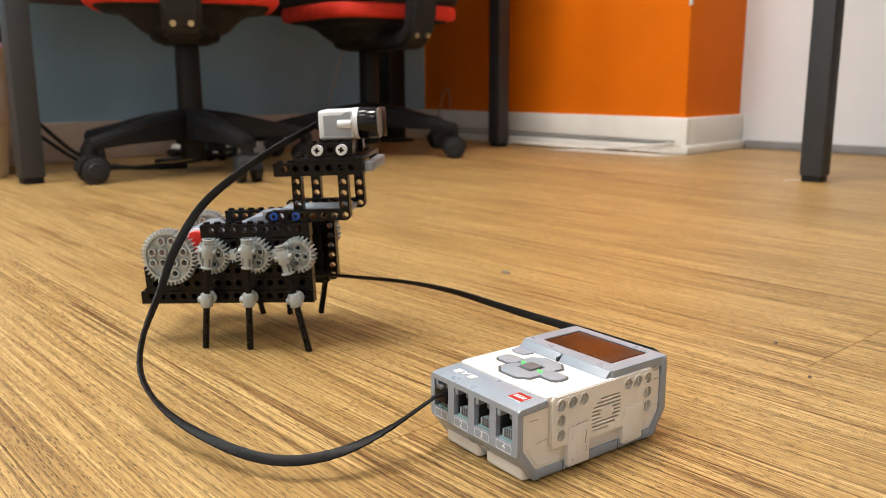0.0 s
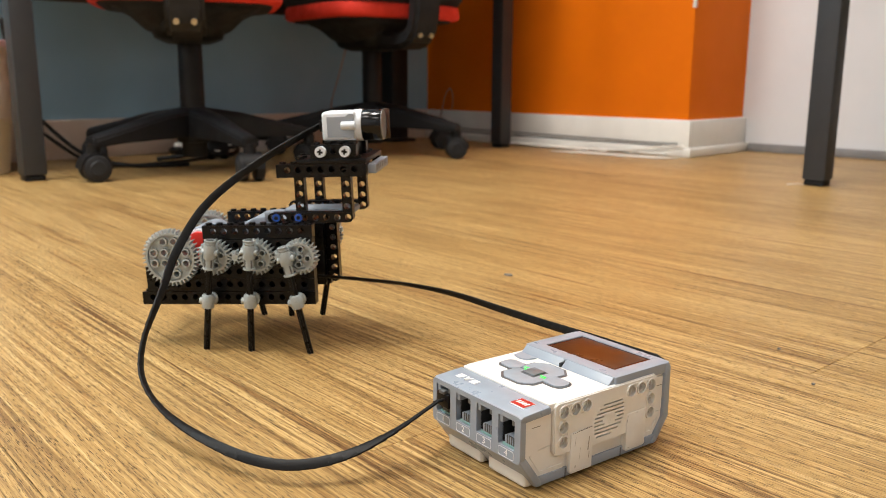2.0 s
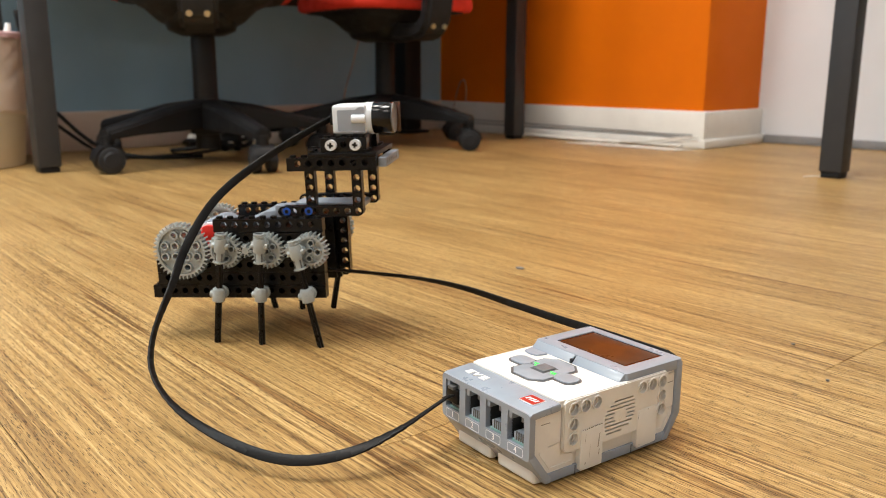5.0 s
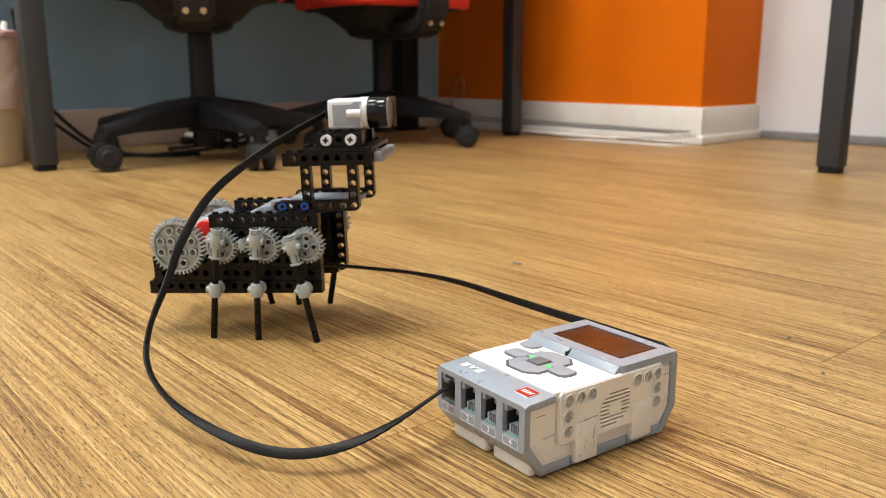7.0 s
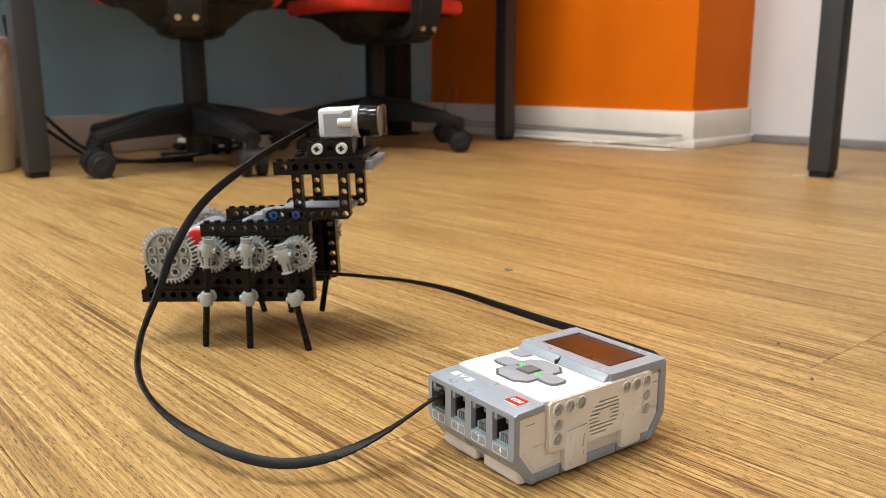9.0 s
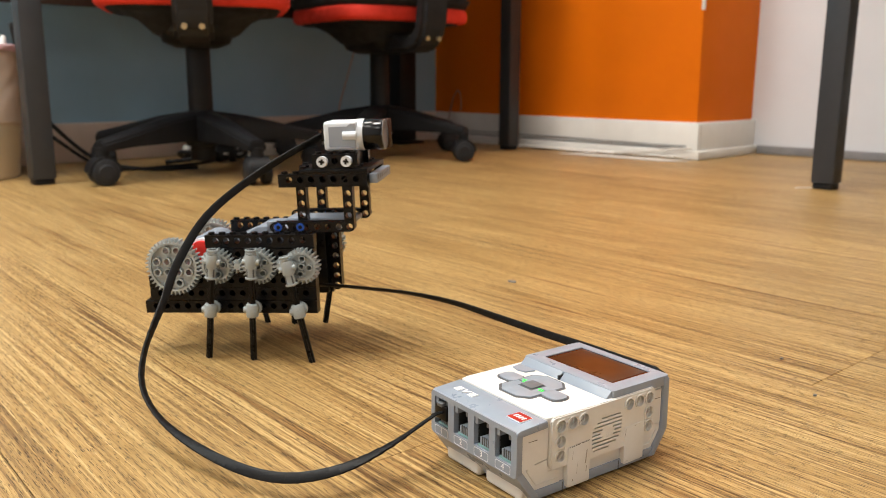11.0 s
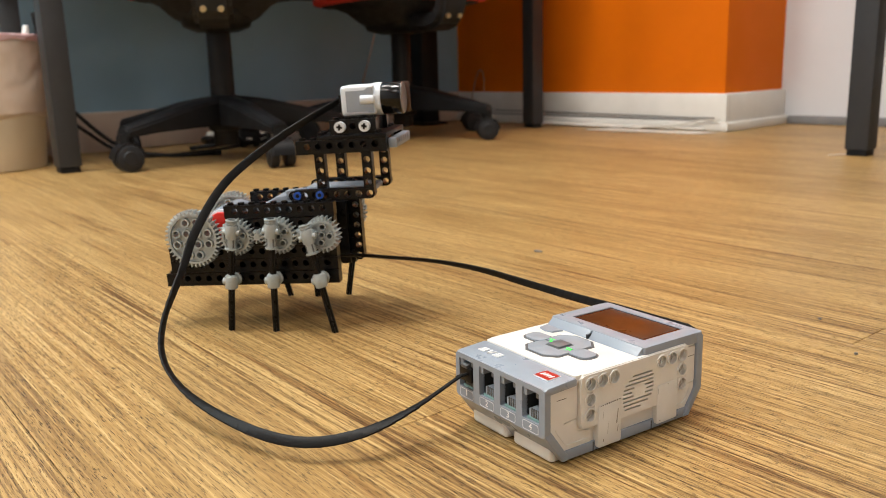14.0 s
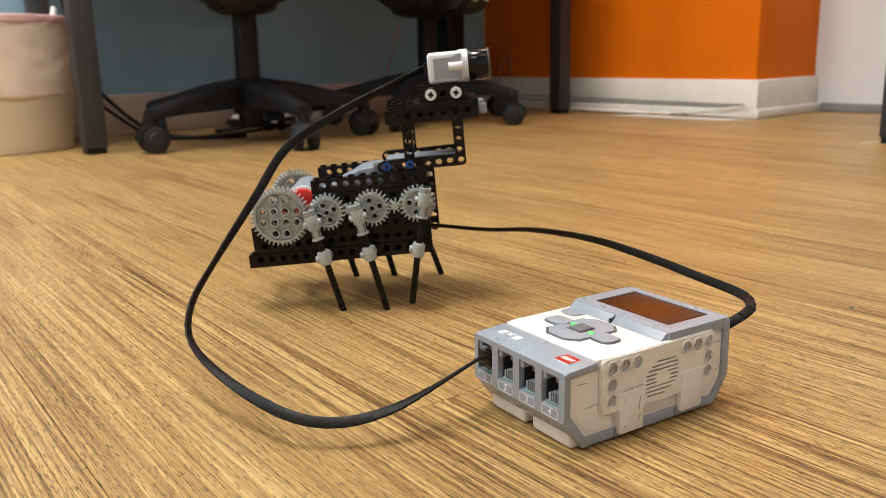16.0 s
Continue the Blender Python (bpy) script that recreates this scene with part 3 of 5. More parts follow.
        hr = [(78.2, 38), (86.2, 38), (94.2, 38), (94.2, 30), (94.2, 22)]
        # one raised panel with pin holes at its ends and the speaker slots between them
        rows = (((52.0, 63.5),), ((51.0, 69.0),), ((50.6, 71.4),), ((50.6, 58.4), (66.4, 72.6)), ((50.6, 57.2), (67.4, 73.0)),
                ((51.0, 58.4), (66.0, 73.0)), ((52.2, 73.0),), ((54.4, 72.8),), ((57.4, 71.8),))
        slots = [rect(a, b, 17.4 + 2.1 * k, 18.3 + 2.1 * k, 0.4, 2) for k, spans in enumerate(rows) for a, b in spans]
        outline = [(22.4, 18.2), (23.0, 16.6), (24.6, 16.0), (50, 14.6), (75, 14.6), (90.8, 16.6), (97.2, 17.2), (98.6, 18.8), (98.8, 41), (98.2, 42.3), (96.8, 42.9), (24.6, 42.7), (23.0, 42.0), (22.4, 40.6)]
        pan = slab(outline, [ring(a, b, 3.1, 20) for a, b in hf + hr] + slots, 69, 72.9, m=YZ)
        sp("side_panel", pan, ABS_WHITE, "white raised panel with pin holes and speaker slots")
        edge = slab([(22.0, 17.6), (23.4, 15.6), (50, 14.0), (75, 14.0), (97.8, 16.6), (99.2, 18.4), (99.4, 41.4), (97.2, 43.3), (24.2, 43.1), (22.0, 41.0)], [[(23.0, 18.4), (24.6, 16.4), (50, 15.2), (75, 15.2), (96.8, 17.6), (98.2, 19.0), (98.2, 41), (96.6, 42.2), (25.0, 42.0), (23.0, 40.4)]], 69, 72.2, m=YZ)
        sp("panel_edge", edge, ABS_WHITE)
        sp("panel_backing", box(70.2, 70.5, 49.5, 74.5, 16.4, 41), ABS_WHITE)
        for a, b in hf + hr:
            sp("hole_rim", slab(ring(a, b, 3.75, 20), [ring(a, b, 3.1, 20)], 72, 73.6, m=YZ), ABS_WHITE)
            sp("hole_core", slab(ring(a, b, 3.05, 20), [ring(a, b, 2.3, 20)], 69.2, 71.0, m=YZ), ABS_WHITE)
            sp("hole_floor", slab(ring(a, b, 2.4, 16), [], 69.65, 69.9, m=YZ), ABS_WHITE)
        for y0, y1, z0, z1 in ((25.2, 47.8, 34.2, 41.4), (25.2, 31.4, 18.4, 34.0), (75.0, 97.4, 34.4, 41.6), (91.0, 97.4, 18.6, 34.2)):
            sp("hole_frame", slab(rect(y0, y1, z0, z1, 2.6), [rect(y0 + 0.45, y1 - 0.45, z0 + 0.45, z1 - 0.45, 2.2)], 72.5, 73.15, m=YZ), ABS_WHITE)
        # tabs of the battery pack that run down over the rail
        tab = slab([(33.4, 3.6), (34.2, 2.8), (48.4, 2.8), (49.2, 3.6), (49.2, 25.6), (33.4, 24.8)], [], 69, 73.5, m=YZ)
        soften(tab, 0.5)
        sp("battery_tab", tab, ABS_WHITE, "scuffed white battery tab")
        tab = slab([(75.4, 4.6), (76.2, 3.8), (90.0, 4.2), (90.8, 5), (90.8, 25.6), (75.4, 25.2)], [], 69, 73.3, m=YZ)
        soften(tab, 0.5)
        sp("battery_tab", tab, ABS_WHITE, "scuffed white battery tab")
        # recessed corner plates and seams
        sp("corner_plate", slab([(4.2, 20.6), (21.6, 21.6), (21.6, 39.5), (4.2, 38.5)], [], 69.9, 70.7, m=YZ), ABS_WHITE)
        sp("corner_plate", slab([(4.4, 19.4), (13.6, 6), (30.5, 6.2), (30.5, 13), (21.8, 14.4), (21.6, 20.9)], [], 69.9, 70.5, m=YZ), ABS_WHITE)
        sp("corner_rib", slab([(7.4, 18.6), (14.6, 8.4), (30.0, 8.4), (30.0, 9.2), (15.0, 9.2), (8.2, 19.0)], [], 70.3, 71.0, m=YZ), ABS_WHITE)
        sp("corner_plate", slab([(99.6, 20.2), (106.6, 20.4), (106.6, 39.8), (99.6, 39.8)], [], 69.9, 70.7, m=YZ), ABS_WHITE)
        sp("corner_plate", slab([(91, 6.4), (100, 6.4), (106.4, 15.5), (106.4, 19.4), (91, 19.0)], [], 69.9, 70.5, m=YZ), ABS_WHITE)
        sp("corner_rib", slab([(91.4, 8.6), (98.8, 8.6), (103.9, 16.2), (103.2, 16.6), (98.4, 9.4), (91.4, 9.4)], [], 70.3, 71.0, m=YZ), ABS_WHITE)
        for a in ((8.5, 14.5, 33.2, 33.5), (100.4, 106, 34.6, 34.9)):
            sp("seam", box(70.4, 70.78, *a), GRIME)
        rng = random.Random(3 + flip)
        for k in range(16):
            a = 35.0 + 14 * k / 16 + rng.uniform(-0.4, 0.4)
            sp("grime_fleck", box(73.3, 73.62, a, a + rng.uniform(0.15, 0.5), 24.6 + 0.05 * k, 24.6 + 0.05 * k + rng.uniform(0.15, 0.5)), GRIME)
        for a, b, w, h in ((36.2, 17.5, 0.25, 5), (45.4, 13.0, 0.9, 8), (46.2, 8.5, 0.5, 3.5), (36.5, 5.5, 0.7, 1.6), (39.5, 9, 0.2, 7), (75.7, 20.5, 0.25, 4), (83.0, 24.2, 0.7, 0.7), (77.2, 5.4, 1.6, 0.3)):
            lean = slab([(a, b), (a + w, b + 0.4), (a + w * 0.8 + h * 0.12, b + h), (a + h * 0.12, b + h * 0.9)], [], 73.2, 73.56 if a < 60 else 73.36, m=YZ)
            sp("scuff", lean, SCUFF)
    # display bezel
    bez = slab(rect(0.4, 71.6, 67, 111.6, 1.8), [rect(9.0, 62.6, 75.8, 106.4, 0.6, 2)], 41.5, 47.2)
    soften(bez, 0.6)
    bz = p("display_bezel", bez, ABS_GREY, "raised blue-grey display bezel")
    for u0, u1 in ((1.8, 33.6), (34.9, 70.2)):
        sl = slab([(62.2, 41.8), (62.8, 43.2), (66.4, 46.6), (67.2, 47.0), (68, 46.4), (68, 41.8)], [], u0, u1, m=YZ)
        soften(sl, 0.35)
        p("bezel_slope", sl, ABS_GREY, "", bz)
    p("bezel_gap", box(33.6, 34.9, 62.6, 75, 41.9, 45.6), PORT_DARK, "dark parting line", bz)
    scr = p("display", box(9.0, 62.6, 75.8, 106.4, 45.2, 46.6), SCREEN_EDGE, "dark brown display")
    p("display_glass", box(11.4, 60.4, 77.6, 104.8, 46.2, 46.75, 0.1), SCREEN, "brown glossy display glass", scr)
    # back button and the key pad
    p("back_button", slab([(4.5, 55), (10, 53.5), (15, 55), (16.5, 61.5), (3, 61.5)], [], 42.5, 44.0), ABS_GREY, "small blue-grey corner button")
    octo = [(21.8, 32), (27.8, 27), (39.8, 27), (45.8, 32), (45.8, 55), (39.8, 60), (27.8, 60), (21.8, 55)]
    grow = [(33.8 + (a - 33.8) * 1.11, 43.5 + (b - 43.5) * 1.08) for a, b in octo]
    pad = p("key_pad", slab(grow, [], 42.6, 43.4), ABS_DARK, "dark gap round the keys")
    for z in (0, 1):
        half = [(21.8, 44.1), (45.8, 44.1), (45.8, 55), (39.8, 60), (27.8, 60), (21.8, 55)] if z else [(21.8, 32), (27.8, 27), (39.8, 27), (45.8, 32), (45.8, 42.9), (21.8, 42.9)]
        bm = slab(half, [], 43, 43.95)
        soften(bm, 0.25)
        p("arrow_key", bm, KEY_GREY, "blue-grey arrow key", pad)
    for c in (16.3, 51.3):
        p("key_ring", slab(rect(c - 7.8, c + 7.8, 37.2, 49.8, 4.8, 6), [], 42.6, 43.55), ABS_DARK, "", pad)
        bm = slab(rect(c - 6.8, c + 6.8, 38.2, 48.8, 4.2, 6), [], 43, 44.2)
        soften(bm, 0.4)
        p("side_key", bm, KEY_GREY, "rounded blue-grey key", pad)
    p("key_well", box(28.2, 39.4, 37.8, 49.2, 43.2, 44.0, 0.2), ABS_DARK, "", pad)
    p("centre_key", box(29.2, 38.4, 38.8, 48.2, 43.2, 44.9, 0.5), CENTRE_GREY, "dark grey square centre key", pad)
    for a0, a1, b0, b1 in ((26.0, 28.6, 43.1, 44.0), (25.4, 26.4, 44.0, 47.0), (39.0, 43.2, 43.0, 43.9), (41.4, 42.4, 40.6, 43.0), (43.0, 45.0, 41.2, 42.2), (23.0, 25.6, 45.6, 46.5)):
        p("status_light", box(a0, a1, b0, b1, 43.4, 44.06, 0.1), GREEN_LED, "glowing green status light", pad)
    # badge and marking, as plain shapes
    bd = p("badge", slab([(55.0, 7.6), (65.4, 7.6), (65.4, 16.2), (55.0, 16.2)], [], 41.5, 42.62), PRINT_WHITE, "small square badge with a pale edge")
    bd.matrix_basis = pose(0, 0, -0.0002)
    p("badge_face", slab([(55.2, 7.8), (65.2, 7.8), (65.2, 16.0), (55.2, 16.0)], [], 42.2, 42.7), BADGE_RED, "dark red badge face", bd)
    for k in range(4):
        a = 56.4 + 2.0 * k
        p("badge_bar", slab([(a, 10.4), (a + 1.2, 10.4), (a + 1.7, 13.4), (a + 0.5, 13.4)], [], 42.5, 42.8), PRINT_WHITE, "pale bar on the badge", bd)
    for k, x in enumerate((8.4, 14.2, 20.2)):
        if k == 1:
            bars = [[(x, 13.4), (x + 1.5, 13.4), (x + 2.9, 8.8), (x + 1.7, 8.8)], [(x + 3.6, 13.4), (x + 4.9, 13.4), (x + 2.9, 8.8), (x + 1.8, 8.8)]]
        else:
            bars = [[(x, 8.8 + d), (x + 4.6, 8.8 + d), (x + 4.8, 9.9 + d), (x + 0.2, 9.9 + d)] for d in (0, 1.75, 3.5)]
        for bar in bars:
            p("marking_bar", slab(bar, [], 41.4, 42.42), PRINT_WHITE, "white printed bar")
    plug = p("cable_plug", box(4.2, 14.6, -0.6, 8, 26.5, 34.5, 0.6), BRICK_BLACK, "black cable plug pushed into a socket")
    p("plug_latch", box(7, 11.8, -1.6, 6, 34.2, 36.2, 0.4), ABS_DARK, "", plug)
    return B


control_brick()


# ---- the walking robot ----
U = 8.25
GEAR_Z, NEAR, FAR = 71.3, -1, 1
GEARS_X = (-26.0, 7.0, 40.0)
PIVOTS = ((-30.5, 39.8), (2.0, 39.8), (37.5, 39.2))
CRANK = 11.0
LEG_Y = {NEAR: -54.0, FAR: 42.0}


def gear_profile(n, r_out, r_root):
    pts = []
    for i in range(n):
        for f, r in ((-0.27, r_root), (-0.10, r_out), (0.10, r_out), (0.27, r_root)):
            a = 2 * math.pi * (i + f) / n
            pts.append((r * math.cos(a), r * math.sin(a)))
    return pts


def gear_mesh(n, holes, thick=7.4):
    """A toothed rim round a thin web with collared holes."""
    r = n * 0.5 * 1.03
    r_out, r_root = r + 1.1, r - 1.6
    if n < 20:
        return slab(gear_profile(n, r_out, r_root), [], -thick / 2, thick / 2, m=TO_SIDE)
    bm = slab(gear_profile(n, r_out, r_root), [ring(0, 0, r_root - 1.6, 48)], -thick / 2, thick / 2, m=TO_SIDE)
    slab(ring(0, 0, r_root - 1.5, 48), [ring(a, b, q + 0.4, 14) for a, b, q in holes], -1.2, 1.2, bm, TO_SIDE)
    for a, b, q in holes if n < 40 else ():
        slab(ring(a, b, q + 0.8, 14), [ring(a, b, q, 14)], -thick / 2 - 0.5, thick / 2 + 0.5, bm, TO_SIDE)
    return bm


def beam_mesh(n, pitch=U, studs=True, height=9.8, thick=8.0, first=1.0):
    """A studded brick with holes, from x = 0 along x, standing on z = 0, y from 0 to thick."""
    holes = [ring((first + i) * pitch, 5.7, 2.45, 10) for i in range(n - 1)]
    bm = slab(rect(0.1, n * pitch - 0.1, 0.1, height), holes, 0, thick, m=TO_SIDE)
    if studs:
        for i in range(n):
            rod(((i + 0.5) * pitch, thick / 2, height), ((i + 0.5) * pitch, thick / 2, height + 1.8), 2.45, seg=12, bm=bm)
    return bm


def liftarm(n, thick=7.6, w=7.6):
    """A smooth beam with rounded ends and n holes along x, in the xz plane, y from 0."""
    r = w / 2
    outer = [(r * math.cos(t), r * math.sin(t)) for t in [math.pi / 2 + math.pi * i / 8 for i in range(9)]]
    outer += [((n - 1) * U + r * math.cos(t), r * math.sin(t)) for t in [-math.pi / 2 + math.pi * i / 8 for i in range(9)]]
    return slab(outer, [ring(i * U, 0, 2.5, 12) for i in range(n)], 0, thick, m=TO_SIDE)


def robot():
    R = empty("walking_robot")
    tagged(R, "six-legged robot of black toy beams and grey gears", "robot")

    def p(name, bm, mat, label="", m=None, parent=R):
        if m is not None:
            bmesh.ops.transform(bm, matrix=m, verts=bm.verts)
        bmesh.ops.recalc_face_normals(bm, faces=bm.faces)
        return part(name, scaled(bm), mat, parent, label)

    for y, dx in ((-40.0, 0.0), (20.0, -3.0)):
        p("lower_beam", beam_mesh(16, 8.55), BRICK_BLACK, "black studded beam", pose(-89 + dx, y, 33))
        p("side_beam", beam_mesh(16, 8.25, False), BRICK_BLACK, "", pose(-84 + dx, y, 43.2))
        p("side_beam", beam_mesh(16, 8.25, True), BRICK_BLACK, "", pose(-84 + dx, y, 53.2))
        p("side_beam", beam_mesh(10, 8.4, False), BRICK_BLACK, "", pose(-36 + dx, y, 63.2))
        p("side_beam", beam_mesh(10, 8.4, False), BRICK_BLACK, "", pose(-36 + dx, y, 73.4))
        p("upper_beam", beam_mesh(10, 8.45, True), BRICK_BLACK, "black studded top beam", pose(-36 + dx, y, 84))
    p("front_pillar", liftarm(8, 8), BRICK_BLACK, "upright black beam", pose(49.5, 15, 40) @ pose(0, 0, 0, 0, -90, 0))
    # plain black blocks, added behind the side beams so their holes show dark
    for a in ((-84, 45, -31.6, -26, 33.6, 62), (-34, 45, -31.6, -26, 62, 84), (-86, 42, 14, 19.6, 33.6, 62), (-38, 42, 14, 19.6, 62, 84)):
        p("inner_beam", box(*a, 0.3), BRICK_BLACK)
    # black strip added behind the deck beam for the same reason
    p("deck_lining", box(31.5, 89, -24.9, -22, 128.6, 137.6, 0.3), BRICK_BLACK)
    p("cross_beam", box(-80, -72, -32, 20, 34, 42, 0.3), BRICK_BLACK)
    p("cross_beam", box(20, 28, -32, 20, 34, 42, 0.3), BRICK_BLACK)
    p("belly_plate", box(-34, 22, -26, 22, 30.4, 33, 0.3), GEAR_GREY, "pale grey plate under the body")
    # motor between the side walls
    mot = bmesh.new()
    slab([(-34, 62), (12, 62), (24, 74), (24, 93), (20, 96), (8, 97), (-2, 96), (-9, 92), (-34, 82)], [], -20, 14, mot, TO_SIDE)
    soften(mot, 1.6)
    mo = p("motor", mot, MOTOR_GREY, "light grey drive motor between the beams")
    drum = rod((-46, -21, 76), (-46, 16, 76), 13.5, seg=32, bevel=1.5)
    p("motor_drum", drum, MOTOR_GREY, "round grey motor drum", parent=mo)
    for s in (-1, 1):
        p("motor_hub", rod((-46, s * 18 - 2.5, 76), (-46, s * 23 - 2.5, 76), 10.5, seg=28, bevel=0.8), MOTOR_RED, "red motor hub", parent=mo)
        p("hub_ring", rod((-46, s * 17.4 - 2.5, 76), (-46, s * 20.4 - 2.5, 76), 12.4, seg=28, bevel=0.6), PIN_WHITE, "white ring behind the hub", parent=mo)
    p("motor_top", box(18, 74, -8, 14, 96.0, 100.6, 1.6), MOTOR_GREY, "grey-blue cover under the neck", parent=mo)
    # neck
    for y in (-33.0, 21.0):
        L = liftarm(8, 7.6)
        p("neck_arm", L, BRICK_BLACK, "black neck beam", pose(17, y, 98.0))
        for x, n, z in ((37, 5, 98.0), (74.5, 5, 98.0)):
            p("neck_post", liftarm(n, 7.0, 7.4), BRICK_BLACK, "upright black beam with round holes", pose(x, y + (7.6 if x < 60 else 0.3), z) @ pose(0, 0, 0, 0, -90, 0))
        p("deck_beam", beam_mesh(8, 8.45), BRICK_BLACK, "black studded beam", pose(22.5, y, 128.0))
        for x in (20.0, 37.0):
            pin = rod((x, y - 0.7 if y < 0 else y + 7, 98.2), (x, y + 1 if y < 0 else y + 8.3, 98.2), 3.0, seg=18)
            q = p("neck_pin", pin, PIN_BLUE, "blue pin end")
            hole = rod((x, y - 0.8, 98.2), (x, y + 0.4, 98.2), 1.5, seg=12) if y < 0 else rod((x, y + 8.2, 98.2), (x, y + 8.4, 98.2), 1.5, seg=12)
            p("pin_bore", hole, BRICK_BLACK, parent=q)
    p("neck_block", box(10, 17, -30, -22, 94.5, 102, 0.6), MOTOR_GREY, "light grey block behind the neck")
    p("deck_plate", box(39, 90.4, -33, 28, 137.9, 141.0, 0.3), BRICK_BLACK, "black plate")
    for i in range(6):
        for j in (0, 1, 5, 6):
            if not (1 <= i <= 4 and j < 2):
                p("stud", rod((41 + U * i, -29 + U * j, 141.4), (41 + U * i, -29 + U * j, 143), 2.45, seg=12), BRICK_BLACK)
    fp = p("front_plate", box(90.6, 96.5, -28, 22, 129.6, 136.6, 0.4), MOTOR_GREY, "pale grey plate on the front")
    for k in range(6):
        p("plate_mark", box(96.4, 96.7, -24 + 7 * k, -22.2 + 7 * k, 132, 135.4), ABS_DARK, parent=fp)
    hb = beam_mesh(4, 8.6, True, 10.4)
    p("head_beam", hb, BRICK_BLACK, "black beam carrying the sensor", pose(48.5, -30, 141.0))
    p("head_beam", beam_mesh(4, 8.6, True, 10.4), BRICK_BLACK, "black beam carrying the sensor", pose(48.5, 6, 141.0))
    p("head_bracket", box(64, 80, -22, 6, 141.0, 155, 0.5), BRICK_BLACK)
    for x in (57.0, 75.2):
        bush = slab(ring(0, 0, 4.0, 20), [ring(0, 0, 1.3, 4)], 0, 4.2, m=TO_SIDE)
        b = p("bush", bush, PIN_WHITE, "white axle bush", pose(x, -34.4, 146.6))
        for a in (0, 90):
            p("axle_end", box(-2.1, 2.1, 0, 4, -0.75, 0.75), BRICK_BLACK, "", pose(x, -34.6, 146.6, 0, a + 10, 0), b)
    # sensor head
    cy, cz = -12.0, 164.0
    sh = p("sensor_shell", box(56.5, 82, cy - 11.5, cy + 11.5, cz - 10.8, cz + 10.8, 2.6, 4), PIN_WHITE, "white rounded sensor housing")
    for y in (cy - 11.9, cy + 10.9):
        p("sensor_side", slab([(60.8, cz - 8.0), (76.0, cz - 8.0), (78.0, cz - 8.8), (81, cz - 8.8), (81, cz + 9.0), (77.5, cz + 9.0), (74.5, cz + 7.0), (60.8, cz + 7.0)], [], y, y + 1.0, m=TO_SIDE), KEY_GREY, "blue-grey side inlay", parent=sh)
    for s in (-1, 1):
        p("sensor_pin", rod((71.5, cy + s * 11.8, cz + 0.5), (82, cy + s * 11.8, cz + 0.5), 3.1, seg=18, bevel=0.5), PIN_WHITE, "", parent=sh)
    p("sensor_collar", rod((79.5, cy, cz), (86.0, cy, cz), 11.7, seg=40, bevel=0.5), PIN_WHITE, "white collar", parent=sh)
    p("sensor_front", rod((86.0, cy, cz), (100.5, cy, cz), 11.5, 11.4, 40, bevel=0.3), LENS_BLACK, "gloss black sensor barrel", parent=sh)
    p("sensor_face", rod((100.4, cy, cz), (101.2, cy, cz), 11.2, 10.9, 40), LENS_GREY, "grey glossy sensor face", parent=sh)
    p("sensor_window", box(99, 103.6, cy + 10.6, cy + 11.8, cz - 11.2, cz + 11.0, 0.4), LENS_REFLECT, "thin clear plate beside the sensor face, coloured with the floor's brown reflection", parent=sh)
    p("sensor_socket", box(53.6, 58, cy - 6, cy + 6, cz - 4, cz + 4.5, 0.5), BRICK_BLACK, "black cable plug", parent=sh)
    # gear train on both sides
    keyed = {}
    h24 = [(0, 0, 1.8)] + [(5.9 * math.cos(a), 5.9 * math.sin(a), 1.9) for a in (0.35, 0.35 + math.pi / 2, 0.35 + math.pi, 0.35 + 3 * math.pi / 2)]
    h40 = [(a * U, b * U, 2.3) for a in (-1.5, -0.5, 0.5, 1.5) for b in (-1.5, -0.5, 0.5, 1.5) if abs(a) + abs(b) < 2.5]
    collar = g24 = g40 = g8 = conn = piv = axle = None
    for side in (NEAR, FAR):
        y = (-44.0 if side < 0 else 34.0)
        if g40 is None:
            g40 = p("gear_large", gear_mesh(40, h40), GEAR_GREY, "large light grey toothed gear")
            g24 = p("gear_medium", gear_mesh(24, h24), GEAR_GREY, "light grey toothed gear")
            g8 = p("gear_small", gear_mesh(8, [], 7.0), GEAR_GREY, "small light grey pinion")
            big, med, small = g40, g24, g8
        else:
            big = again(g40, Matrix())
            med = small = None
        for a, b, q in h40:
            if collar is None:
                hc = collar = p("hole_collar", slab(ring(0, 0, 3.35, 14), [ring(0, 0, 2.3, 14)], -4.0, 4.0, m=TO_SIDE), GEAR_GREY, parent=big)
            else:
                hc = again(collar, Matrix(), big)
            hc.matrix_basis = pose(a * MM, 0, b * MM)
        big.matrix_basis = pose(-60 * MM, y * MM, GEAR_Z * MM)
        keyed[side, "big"] = big
        for i, gx in enumerate(GEARS_X):
            g = med if med else again(g24, Matrix())
            med = None
            g.matrix_basis = pose(gx * MM, y * MM, GEAR_Z * MM)
            keyed[side, "gear", i] = g
            if i < 2:
                s = small if small else again(g8, Matrix())
                small = None
                s.matrix_basis = pose((gx + 16.5) * MM, y * MM, GEAR_Z * MM, 0, 11, 0)
